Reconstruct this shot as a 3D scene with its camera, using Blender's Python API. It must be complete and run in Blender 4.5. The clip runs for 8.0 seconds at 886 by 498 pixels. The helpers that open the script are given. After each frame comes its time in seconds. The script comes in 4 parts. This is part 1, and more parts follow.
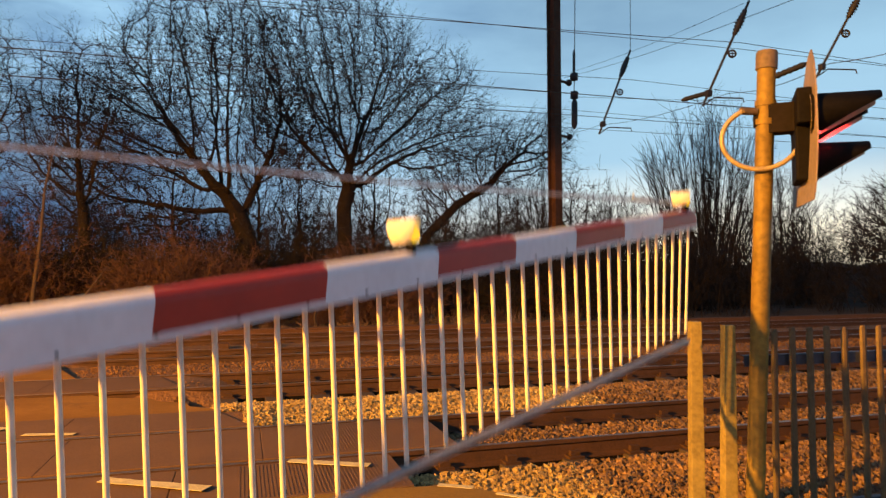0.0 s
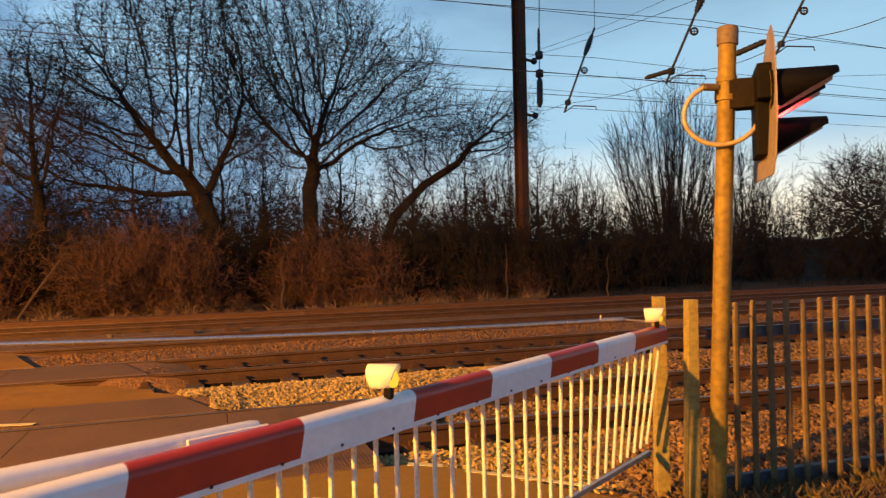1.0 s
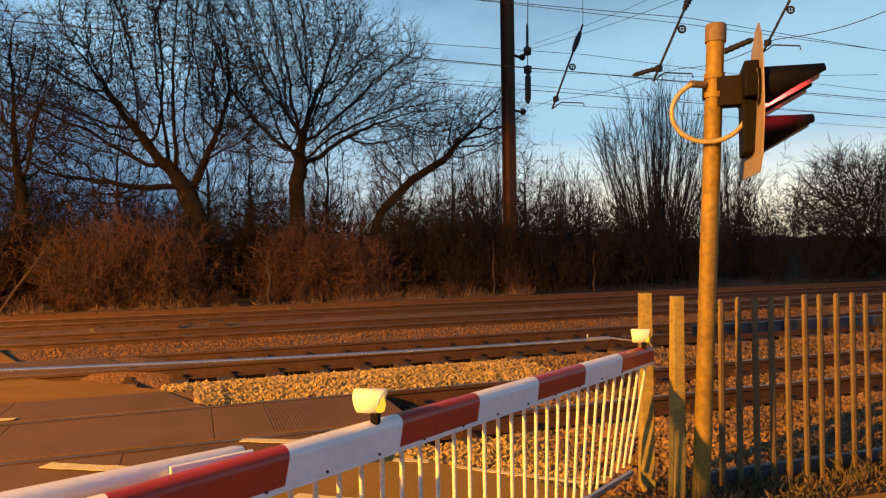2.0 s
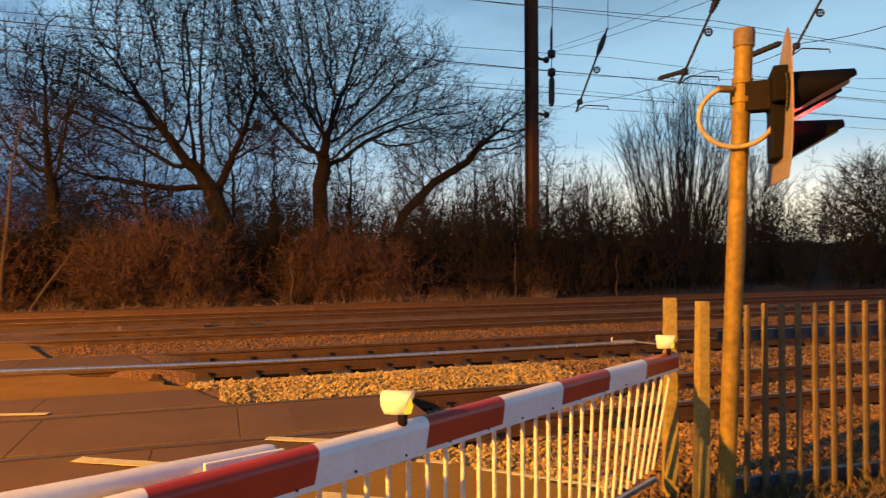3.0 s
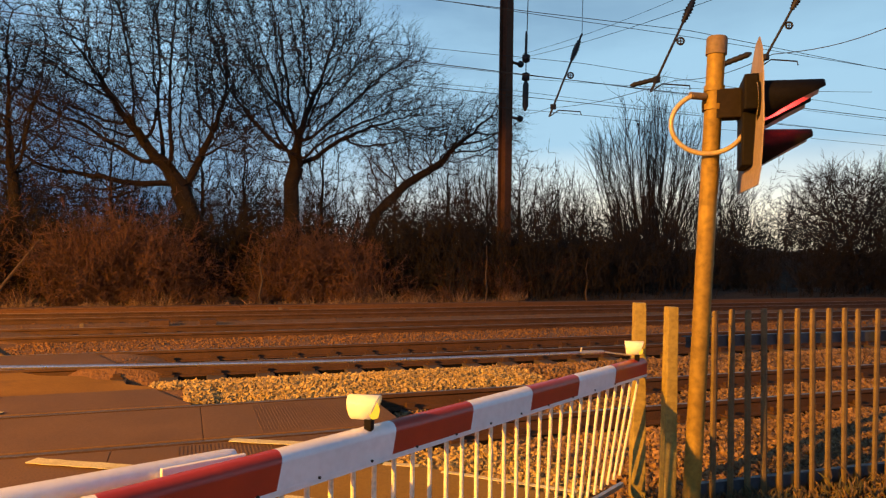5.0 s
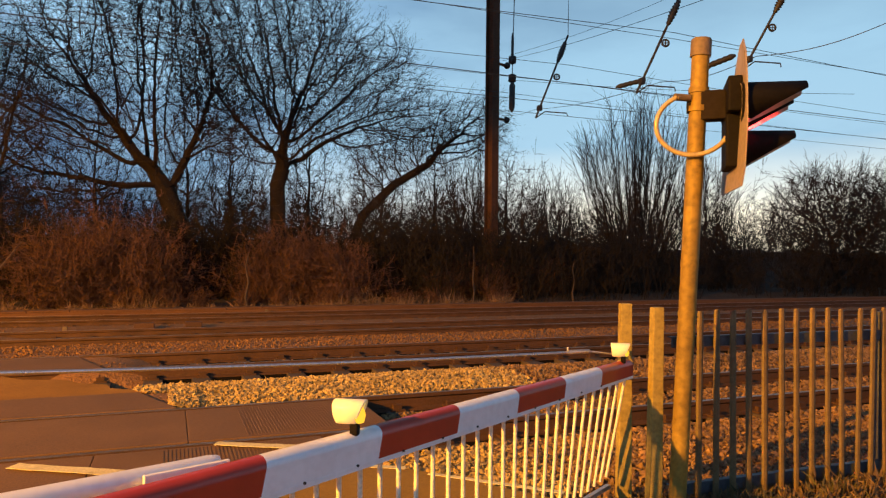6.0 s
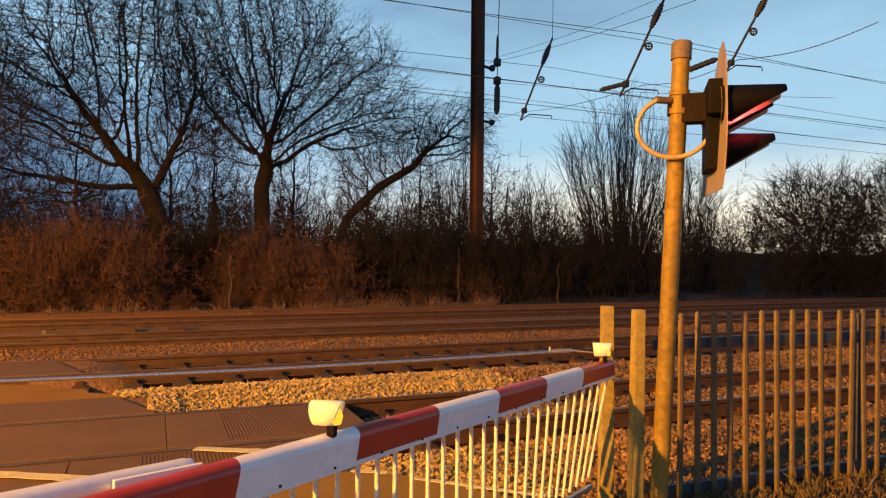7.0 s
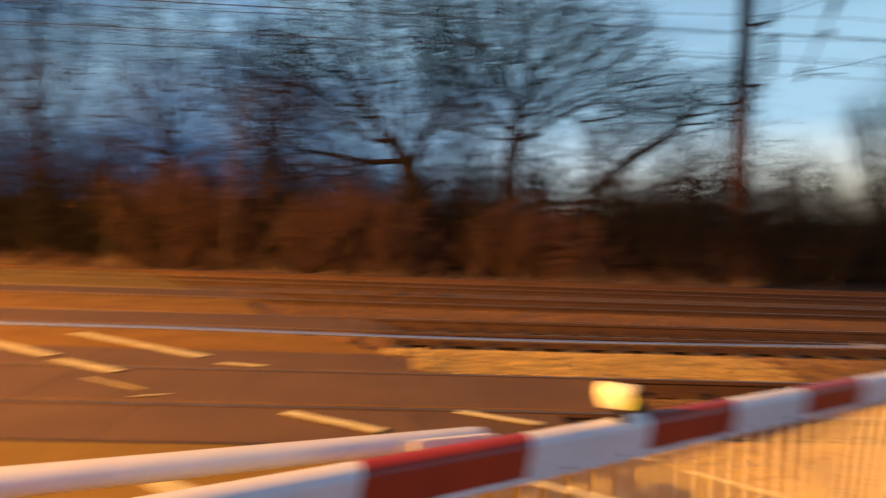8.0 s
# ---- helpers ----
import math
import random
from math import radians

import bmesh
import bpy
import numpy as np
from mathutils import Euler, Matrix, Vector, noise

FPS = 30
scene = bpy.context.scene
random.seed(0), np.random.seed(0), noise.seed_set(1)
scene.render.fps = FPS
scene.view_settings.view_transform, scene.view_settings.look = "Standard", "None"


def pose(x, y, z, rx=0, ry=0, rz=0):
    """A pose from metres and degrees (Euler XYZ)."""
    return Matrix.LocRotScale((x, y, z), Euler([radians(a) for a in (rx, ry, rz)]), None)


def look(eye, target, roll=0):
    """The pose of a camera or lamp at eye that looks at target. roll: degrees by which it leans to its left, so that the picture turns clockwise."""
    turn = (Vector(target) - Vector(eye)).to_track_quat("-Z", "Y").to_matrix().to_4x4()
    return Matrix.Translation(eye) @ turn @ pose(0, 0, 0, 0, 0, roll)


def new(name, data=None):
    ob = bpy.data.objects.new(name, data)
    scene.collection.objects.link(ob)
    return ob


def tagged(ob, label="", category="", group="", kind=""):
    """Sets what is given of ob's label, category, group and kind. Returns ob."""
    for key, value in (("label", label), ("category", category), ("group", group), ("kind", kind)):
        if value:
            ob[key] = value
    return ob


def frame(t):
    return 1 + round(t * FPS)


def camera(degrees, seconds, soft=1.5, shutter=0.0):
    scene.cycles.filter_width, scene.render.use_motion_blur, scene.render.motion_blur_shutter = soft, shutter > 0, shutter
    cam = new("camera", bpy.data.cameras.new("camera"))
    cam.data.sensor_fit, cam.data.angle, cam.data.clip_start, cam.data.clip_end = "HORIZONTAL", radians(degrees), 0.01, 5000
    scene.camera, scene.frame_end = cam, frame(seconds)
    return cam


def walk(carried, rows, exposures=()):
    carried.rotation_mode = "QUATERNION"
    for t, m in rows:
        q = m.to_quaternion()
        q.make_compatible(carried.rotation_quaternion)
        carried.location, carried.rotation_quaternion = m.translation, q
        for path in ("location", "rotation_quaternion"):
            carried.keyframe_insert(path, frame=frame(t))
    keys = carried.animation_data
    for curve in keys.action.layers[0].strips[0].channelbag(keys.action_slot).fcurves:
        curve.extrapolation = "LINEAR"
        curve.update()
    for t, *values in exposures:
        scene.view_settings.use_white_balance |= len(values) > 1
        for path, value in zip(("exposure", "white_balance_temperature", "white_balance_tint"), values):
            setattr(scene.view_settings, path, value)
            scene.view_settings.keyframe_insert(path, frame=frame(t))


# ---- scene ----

# World: x along the rails, y away across them, z up; rail heads at z = 0.

# ---- camera ----
cam = camera(66.0, 8.0, soft=1.2, shutter=0.8)


def view(x, y, z, yaw, pitch, roll):
    a, b = radians(yaw), radians(pitch)
    eye = Vector((x, y, z))
    ahead = Vector((-math.sin(a) * math.cos(b), math.cos(a) * math.cos(b), math.sin(b)))
    return look(eye, eye + ahead, roll)


walk(cam, [
    (0.0, view(-0.031, -0.068, 1.606, -16.32, 2.25, -0.19)),
    (0.5, view(-0.032, -0.061, 1.596, -17.60, 1.37, -0.97)),
    (1.0, view(-0.007, -0.044, 1.598, -18.98, 0.59, -1.14)),
    (1.5, view(0.001, -0.024, 1.596, -20.12, 0.17, -0.83)),
    (2.8, view(-0.007, -0.031, 1.597, -19.16, 0.47, -0.16)),
    (3.0, view(-0.038, -0.052, 1.600, -18.27, 0.40, -0.24)),
    (3.5, view(-0.046, -0.049, 1.596, -17.31, 0.23, 0.16)),
    (4.0, view(-0.041, -0.044, 1.597, -17.58, 0.16, 0.48)),
    (4.5, view(-0.028, -0.023, 1.595, -19.35, 0.43, 0.80)),
    (6.0, view(-0.010, -0.001, 1.596, -21.73, 0.69, 0.62)),
    (6.5, view(0.000, 0.000, 1.600, -22.54, 0.95, 0.60)),
    (7.0, view(0.029, 0.011, 1.599, -22.90, 0.89, 0.56)),
    (7.4, view(0.050, 0.030, 1.597, -22.05, 0.35, 1.00)),
    (7.5, view(0.055, 0.040, 1.596, -21.34, 0.15, 1.20)),
    (7.6, view(0.045, 0.060, 1.595, -19.15, -0.10, 1.32)),
    (7.7, view(0.020, 0.095, 1.593, -16.00, -0.42, 1.48)),
    (7.8, view(-0.030, 0.135, 1.590, -12.30, -0.82, 1.65)),
    (7.9, view(-0.080, 0.175, 1.588, -7.80, -1.30, 1.85)),
    (8.0, view(-0.129, 0.212, 1.585, -2.97, -1.75, 2.03)),
])

# ---- sky and lamps ----
scene.view_settings.exposure = 0.0
world = bpy.data.worlds.new("dusk_sky")
scene.world = world
world.use_nodes = True


def nodes_of(tree):
    nt = tree.nodes
    nt.clear()

    def n(kind, **kw):
        x = nt.new(kind)
        for key, val in kw.items():
            if key in x.inputs:
                x.inputs[key].default_value = val
        return x
    return n, tree.links.new


def ramp(node, stops):
    els = node.color_ramp.elements
    while len(els) < len(stops):
        els.new(0.5)
    for e, (p, c) in zip(els, stops):
        e.position, e.color = p, (*c, 1)
    return node


def math_node(n, op, value=0.0):
    x = n("ShaderNodeMath")
    x.operation = op
    x.inputs[1].default_value = value
    return x


def build_sky():
    n, link = nodes_of(world.node_tree)
    co = n("ShaderNodeTexCoord")
    sep = n("ShaderNodeSeparateXYZ")
    link(co.outputs["Generated"], sep.inputs[0])
    # height in the sky: pale at the horizon, blue overhead
    tall = ramp(n("ShaderNodeValToRGB"), [(0.0, (0.46, 0.55, 0.56)), (0.10, (0.34, 0.53, 0.67)), (0.28, (0.30, 0.50, 0.66)), (0.40, (0.20, 0.34, 0.47)), (0.60, (0.018, 0.035, 0.065))])
    link(sep.outputs["Z"], tall.inputs[0])
    # afterglow low in the direction where the sun went down
    dot = n("ShaderNodeVectorMath")
    dot.operation = "DOT_PRODUCT"
    dot.inputs[1].default_value = Vector((0.80, 0.60, 0.0)).normalized()
    link(co.outputs["Generated"], dot.inputs[0])
    side = n("ShaderNodeMapRange", **{"From Min": 0.60, "From Max": 1.0})
    link(dot.outputs["Value"], side.inputs["Value"])
    low = n("ShaderNodeMapRange", **{"From Min": 0.16, "From Max": 0.03})
    link(sep.outputs["Z"], low.inputs["Value"])
    glow = math_node(n, "MULTIPLY")
    link(side.outputs[0], glow.inputs[0])
    link(low.outputs[0], glow.inputs[1])
    warm = n("ShaderNodeMix")
    warm.data_type = "RGBA"
    warm.inputs["B"].default_value = (1.25, 1.10, 0.80, 1)
    link(glow.outputs[0], warm.inputs["Factor"])
    link(tall.outputs[0], warm.inputs["A"])
    # cloud banks, thicker away from the glow
    mp = n("ShaderNodeMapping")
    mp.inputs["Scale"].default_value = (1.6, 1.6, 5.0)
    link(co.outputs["Generated"], mp.inputs[0])
    cl = n("ShaderNodeTexNoise", **{"Scale": 1.7, "Detail": 6.0, "Roughness": 0.55})
    link(mp.outputs[0], cl.inputs["Vector"])
    cr = ramp(n("ShaderNodeValToRGB"), [(0.42, (0, 0, 0)), (0.66, (1, 1, 1))])
    link(cl.outputs["Fac"], cr.inputs[0])
    left = n("ShaderNodeMapRange", **{"From Min": 0.94, "From Max": 0.45, "To Min": 0.22, "To Max": 0.95})
    link(dot.outputs["Value"], left.inputs["Value"])
    amount = math_node(n, "MULTIPLY")
    link(cr.outputs[0], amount.inputs[0])
    link(left.outputs[0], amount.inputs[1])
    cloud = n("ShaderNodeMix")
    cloud.data_type = "RGBA"
    cloud.inputs["B"].default_value = (0.070, 0.150, 0.290, 1)
    link(amount.outputs[0], cloud.inputs["Factor"])
    link(warm.outputs["Result"], cloud.inputs["A"])
    # a dark cloud bank low on the side away from the glow
    low_bank = n("ShaderNodeMapRange", **{"From Min": 0.26, "From Max": 0.06})
    link(sep.outputs["Z"], low_bank.inputs["Value"])
    away = n("ShaderNodeMapRange", **{"From Min": 0.86, "From Max": 0.55, "To Max": 0.92})
    link(dot.outputs["Value"], away.inputs["Value"])
    thick = math_node(n, "MULTIPLY")
    link(low_bank.outputs[0], thick.inputs[0])
    link(away.outputs[0], thick.inputs[1])
    bank = n("ShaderNodeMix")
    bank.data_type = "RGBA"
    bank.inputs["B"].default_value = (0.045, 0.100, 0.205, 1)
    link(thick.outputs[0], bank.inputs["Factor"])
    link(cloud.outputs["Result"], bank.inputs["A"])
    # clearer sky opposite the glow, heavier cloud on the flank
    turn = n("ShaderNodeMapRange", **{"From Min": -1.0, "From Max": 1.0})
    link(dot.outputs["Value"], turn.inputs["Value"])
    night = ramp(n("ShaderNodeValToRGB"), [(0.0, (0.80, 0.80, 0.80)), (0.33, (0.64, 0.64, 0.64)), (0.56, (0.32, 0.32, 0.32)), (0.70, (0.54, 0.54, 0.54)), (0.82, (0.60, 0.60, 0.60)), (0.92, (0.43, 0.43, 0.43))])
    link(turn.outputs[0], night.inputs[0])
    bg = n("ShaderNodeBackground")
    link(bank.outputs["Result"], bg.inputs["Color"])
    power = math_node(n, "MULTIPLY", 3.0)
    link(night.outputs[0], power.inputs[0])
    link(power.outputs[0], bg.inputs["Strength"])
    out = n("ShaderNodeOutputWorld")
    link(bg.outputs[0], out.inputs["Surface"])


build_sky()


def sodium(place, watts, name):
    # a cut-off lantern: it throws nothing above its own height
    lamp = bpy.data.lights.new(name, "SPOT")
    lamp.energy, lamp.color, lamp.shadow_soft_size = watts, (1.0, 0.386, 0.016), 0.16
    lamp.spot_size, lamp.spot_blend = radians(178.5), 0.05
    ob = new(name, lamp)
    ob.location = place
    return ob


STREET_LAMP = (-19.9, -3.0, 7.9)
sodium(STREET_LAMP, 83000, "street_light_glow")


# ---- materials ----
def material(name, base, other, rough=0.7, metal=0.0, scale=6.0, fine=60.0, bump=0.3, dist=0.01, stain=None, stain_at=0.6, coat=0.0, by_piece=0.0, spec=0.5, wear=0.6, glow=None):
    """Two-scale noise between two colours, fine relief, and stains with a shape of their own."""
    m = bpy.data.materials.new(name)
    m.use_nodes = True
    n, link = nodes_of(m.node_tree)
    co = n("ShaderNodeTexCoord")
    a = n("ShaderNodeTexNoise", **{"Scale": scale, "Detail": 5.0, "Roughness": 0.6})
    b = n("ShaderNodeTexNoise", **{"Scale": fine, "Detail": 3.0})
    link(co.outputs["Object"], a.inputs["Vector"])
    link(co.outputs["Object"], b.inputs["Vector"])
    mix = n("ShaderNodeMix")
    mix.data_type = "RGBA"
    mix.inputs["A"].default_value, mix.inputs["B"].default_value = (*base, 1), (*other, 1)
    ra = ramp(n("ShaderNodeValToRGB"), [(0.32, (0, 0, 0)), (0.68, (1, 1, 1))])
    link(a.outputs["Fac"], ra.inputs[0])
    link(ra.outputs[0], mix.inputs["Factor"])
    last = mix.outputs["Result"]
    grain = n("ShaderNodeMix")
    grain.data_type, grain.blend_type = "RGBA", "MULTIPLY"
    grain.inputs["Factor"].default_value = wear
    rb = ramp(n("ShaderNodeValToRGB"), [(0.3, (0.55, 0.55, 0.55)), (0.62, (1.1, 1.1, 1.1))])
    link(b.outputs["Fac"], rb.inputs[0])
    link(last, grain.inputs["A"])
    link(rb.outputs[0], grain.inputs["B"])
    last = grain.outputs["Result"]
    if stain:
        s = n("ShaderNodeTexNoise", **{"Scale": scale * 0.45, "Detail": 8.0, "Roughness": 0.7})
        link(co.outputs["Object"], s.inputs["Vector"])
        rs = ramp(n("ShaderNodeValToRGB"), [(stain_at, (0, 0, 0)), (stain_at + 0.07, (1, 1, 1))])
        link(s.outputs["Fac"], rs.inputs[0])
        sm = n("ShaderNodeMix")
        sm.data_type = "RGBA"
        sm.inputs["B"].default_value = (*stain, 1)
        link(rs.outputs[0], sm.inputs["Factor"])
        link(last, sm.inputs["A"])
        last = sm.outputs["Result"]
    if by_piece:
        geo = n("ShaderNodeNewGeometry")
        tone = n("ShaderNodeMapRange", **{"To Min": 1.0 - by_piece, "To Max": 1.0 + by_piece})
        link(geo.outputs["Random Per Island"], tone.inputs["Value"])
        vm = n("ShaderNodeVectorMath")
        vm.operation = "SCALE"
        link(last, vm.inputs[0])
        link(tone.outputs[0], vm.inputs["Scale"])
        last = vm.outputs[0]
    p = n("ShaderNodeBsdfPrincipled", **{"Roughness": rough, "Metallic": metal, "Coat Weight": coat, "Specular IOR Level": spec})
    link(last, p.inputs["Base Color"])
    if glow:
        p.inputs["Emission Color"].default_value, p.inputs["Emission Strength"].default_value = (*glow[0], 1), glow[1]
    rr = n("ShaderNodeMapRange", **{"To Min": max(0.05, rough - 0.12), "To Max": min(1.0, rough + 0.12)})
    link(a.outputs["Fac"], rr.inputs["Value"])
    link(rr.outputs[0], p.inputs["Roughness"])
    if bump:
        bm_ = n("ShaderNodeBump", **{"Strength": bump, "Distance": dist})
        link(b.outputs["Fac"], bm_.inputs["Height"])
        link(bm_.outputs[0], p.inputs["Normal"])
    out = n("ShaderNodeOutputMaterial")
    link(p.outputs[0], out.inputs["Surface"])
    return m


def glowing(name, color, strength):
    m = bpy.data.materials.new(name)
    m.use_nodes = True
    n, link = nodes_of(m.node_tree)
    e = n("ShaderNodeEmission", **{"Color": (*color, 1), "Strength": strength})
    out = n("ShaderNodeOutputMaterial")
    link(e.outputs[0], out.inputs["Surface"])
    return m


ASPHALT = material("asphalt", (0.210, 0.130, 0.024), (0.265, 0.166, 0.032), 0.85, spec=0.25, scale=0.9, fine=90, bump=0.35, dist=0.006, stain=(0.130, 0.092, 0.050), stain_at=0.62)
SANDY = material("sandy_asphalt", (0.300, 0.160, 0.034), (0.225, 0.118, 0.028), 0.9, spec=0.15, scale=1.3, fine=80, bump=0.3, dist=0.006, stain=(0.165, 0.092, 0.034), stain_at=0.58)
PANEL = material("rubber_panel", (0.130, 0.078, 0.044), (0.165, 0.098, 0.055), 0.8, spec=0.3, scale=1.4, fine=70, bump=0.25, dist=0.004, stain=(0.10, 0.080, 0.055), stain_at=0.66)
PAINT_LINE = material("road_paint", (0.72, 0.66, 0.36), (0.54, 0.49, 0.26), 0.6, scale=5, fine=60, stain=(0.15, 0.11, 0.06), stain_at=0.62)
BALLAST = material("ballast_bed", (0.23, 0.118, 0.048), (0.15, 0.078, 0.035), 0.9, scale=2.0, fine=24, bump=1.0, dist=0.03)
STONE = material("ballast_stone", (0.46, 0.335, 0.125), (0.31, 0.22, 0.085), 0.85, scale=0.8, fine=40, bump=0.4, dist=0.01, by_piece=0.40)
STONE_BROWN = material("brown_ballast_stone", (0.260, 0.155, 0.066), (0.150, 0.090, 0.042), 0.85, scale=0.6, fine=40, bump=0.4, dist=0.01, by_piece=0.50)
STONE_RUST = material("rusty_ballast_stone", (0.24, 0.120, 0.036), (0.16, 0.080, 0.028), 0.9, scale=1.0, fine=30, bump=0.4, dist=0.01, by_piece=0.15)
RUST = material("rusty_rail_steel", (0.088, 0.041, 0.018), (0.052, 0.025, 0.013), 0.8, 0.1, scale=3, fine=50, bump=0.3, dist=0.004)
HEAD = material("polished_rail_head", (0.34, 0.30, 0.27), (0.22, 0.18, 0.15), 0.42, 0.8, scale=2, fine=40, bump=0.05)
TROUGH = material("rust_stained_concrete", (0.135, 0.062, 0.026), (0.090, 0.043, 0.020), 0.9, scale=0.7, fine=20, bump=0.4, dist=0.01)
SLEEPER = material("oily_sleeper", (0.085, 0.060, 0.042), (0.045, 0.035, 0.028), 0.85, scale=4, fine=40, bump=0.5, dist=0.01)
GAP_SHADE = material("gap_shade_black", (0.010, 0.008, 0.007), (0.006, 0.005, 0.005), 0.8, spec=0.1, scale=4, fine=40, bump=0.3, dist=0.005)
SOIL = material("soil_and_dead_grass", (0.055, 0.038, 0.023), (0.030, 0.022, 0.015), 0.95, scale=0.5, fine=9, bump=0.8, dist=0.08)
GRASS = material("dry_grass", (0.23, 0.14, 0.072), (0.14, 0.085, 0.045), 0.85, scale=2, fine=30, bump=0, by_piece=0.4)
GRASS_DULL = material("trodden_grass", (0.16, 0.105, 0.05), (0.09, 0.06, 0.03), 0.9, scale=2, fine=30, bump=0, by_piece=0.4)
GREEN = material("short_green_grass", (0.06, 0.065, 0.022), (0.10, 0.08, 0.035), 0.8, scale=4, fine=30, bump=0, by_piece=0.4)
BARK = material("dark_bark", (0.020, 0.014, 0.010), (0.011, 0.008, 0.007), 0.9, spec=0.2, scale=3, fine=25, bump=0.6, dist=0.03)
STEM = material("pale_young_bark", (0.080, 0.052, 0.034), (0.050, 0.034, 0.024), 0.85, scale=3, fine=20, bump=0.3, dist=0.01)
TWIG = material("bare_twigs", (0.036, 0.025, 0.019), (0.020, 0.015, 0.012), 0.9, spec=0.2, scale=1, fine=12, bump=0)
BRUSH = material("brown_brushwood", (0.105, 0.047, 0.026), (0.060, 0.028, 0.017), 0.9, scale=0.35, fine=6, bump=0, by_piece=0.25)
BRUSH_DARK = material("dark_and_shaded_twigs", (0.028, 0.022, 0.016), (0.015, 0.012, 0.010), 0.9, spec=0.2, scale=0.5, fine=6, bump=0, by_piece=0.2)
WHITE = material("white_boom_paint", (0.82, 0.85, 0.91), (0.72, 0.75, 0.81), 0.34, scale=3, fine=30, bump=0.06, dist=0.002, stain=(0.52, 0.48, 0.42), stain_at=0.72, coat=0.3, wear=0.14)
RED = material("red_boom_film", (0.42, 0.042, 0.018), (0.32, 0.030, 0.015), 0.38, scale=2.5, fine=30, bump=0.06, dist=0.002, stain=(0.42, 0.13, 0.08), stain_at=0.74, coat=0.2, wear=0.15)
ROD = material("white_skirt_rod", (0.80, 0.77, 0.68), (0.68, 0.64, 0.54), 0.45, scale=8, fine=50, bump=0.1, dist=0.002)
ALLOY = material("dull_aluminium", (0.55, 0.55, 0.55), (0.42, 0.42, 0.43), 0.42, 0.75, scale=6, fine=60, bump=0.1, dist=0.002)
GREYPOST = material("galvanised_post", (0.28, 0.195, 0.036), (0.155, 0.105, 0.022), 0.6, 0.1, spec=0.3, scale=3.5, fine=26, bump=0.35, dist=0.006, stain=(0.09, 0.058, 0.025), stain_at=0.57)
CAP = material("grey_post_cap", (0.16, 0.12, 0.075), (0.11, 0.08, 0.05), 0.7, scale=8, fine=40)
HOSE = material("pale_flexible_conduit", (0.46, 0.37, 0.17), (0.33, 0.26, 0.12), 0.32, scale=10, fine=60, bump=0.15, dist=0.003, coat=0.3)
BLACK = material("black_signal_casing", (0.006, 0.006, 0.007), (0.009, 0.008, 0.008), 0.7, spec=0.08, scale=5, fine=40, bump=0.1, dist=0.002)
HOOD_LINING = material("satin_hood_lining", (0.55, 0.52, 0.52), (0.45, 0.43, 0.43), 0.42, scale=5, fine=40, bump=0.1, dist=0.002)
BOARD = material("backing_board_rear", (0.30, 0.25, 0.20), (0.22, 0.18, 0.14), 0.6, scale=5, fine=40, bump=0.1, dist=0.002)
BOXES = material("brown_steel_box", (0.018, 0.012, 0.008), (0.012, 0.009, 0.007), 0.7, spec=0.15, scale=6, fine=40, bump=0.2, dist=0.003)
TIMBER = material("weathered_timber_post", (0.34, 0.275, 0.075), (0.23, 0.18, 0.05), 0.75, scale=5, fine=34, bump=0.5, dist=0.006, stain=(0.15, 0.11, 0.06), stain_at=0.66)
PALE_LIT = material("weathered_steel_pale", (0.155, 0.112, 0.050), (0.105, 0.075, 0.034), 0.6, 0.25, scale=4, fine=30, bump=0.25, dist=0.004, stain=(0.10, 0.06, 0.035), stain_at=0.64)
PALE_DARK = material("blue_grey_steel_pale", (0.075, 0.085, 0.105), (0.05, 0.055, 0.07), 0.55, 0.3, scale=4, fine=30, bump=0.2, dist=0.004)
MAST = material("brown_steel_mast", (0.090, 0.044, 0.026), (0.060, 0.031, 0.020), 0.9, 0.0, spec=0.15, scale=2, fine=20, bump=0.2, dist=0.01)
CABLE = material("dark_wire", (0.030, 0.030, 0.032), (0.02, 0.02, 0.021), 0.6, 0.4, scale=4, fine=30, bump=0)
STAY = material("grey_stay_rope", (0.62, 0.64, 0.68), (0.50, 0.52, 0.56), 0.30, 0.9, scale=10, fine=90, bump=0.2, dist=0.002)
# faint emission added to brighten the hood; the lens is the actual source
LAMP_BODY = material("cream_lamp_hood_lifted", (0.84, 0.79, 0.62), (0.78, 0.72, 0.54), 0.35, scale=6, fine=40, bump=0.05, wear=0.1, glow=((1.0, 0.80, 0.42), 0.10))
AMBER = glowing("amber_lamp_lens", (1.0, 0.55, 0.04), 1.3)
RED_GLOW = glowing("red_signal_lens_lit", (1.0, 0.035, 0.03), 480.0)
RED_DULL = material("red_signal_lens_dark", (0.12, 0.01, 0.01), (0.09, 0.008, 0.008), 0.2, scale=5, fine=30, bump=0)
SODIUM_GLOW = glowing("sodium_lamp_bowl", (1.0, 0.45, 0.10), 20.0)


# ---- mesh helpers ----
def part(name, bm, mat, parent=None, label=""):
    """Links a bmesh as one mesh object under a thing or a part."""
    me = bpy.data.meshes.new(name)
    bm.to_mesh(me)
    bm.free()
    for m in (mat if isinstance(mat, (list, tuple)) else [mat]):
        me.materials.append(m)
    ob = new(name, me)
    if parent:
        ob.parent = parent
    return tagged(ob, label) if label else ob


def raw(name, verts, faces, mat, parent=None, smooth=False):
    me = bpy.data.meshes.new(name)
    me.from_pydata(verts, [], faces)
    me.materials.append(mat)
    if smooth:
        me.polygons.foreach_set("use_smooth", [True] * len(me.polygons))
    ob = new(name, me)
    if parent:
        ob.parent = parent
    return ob


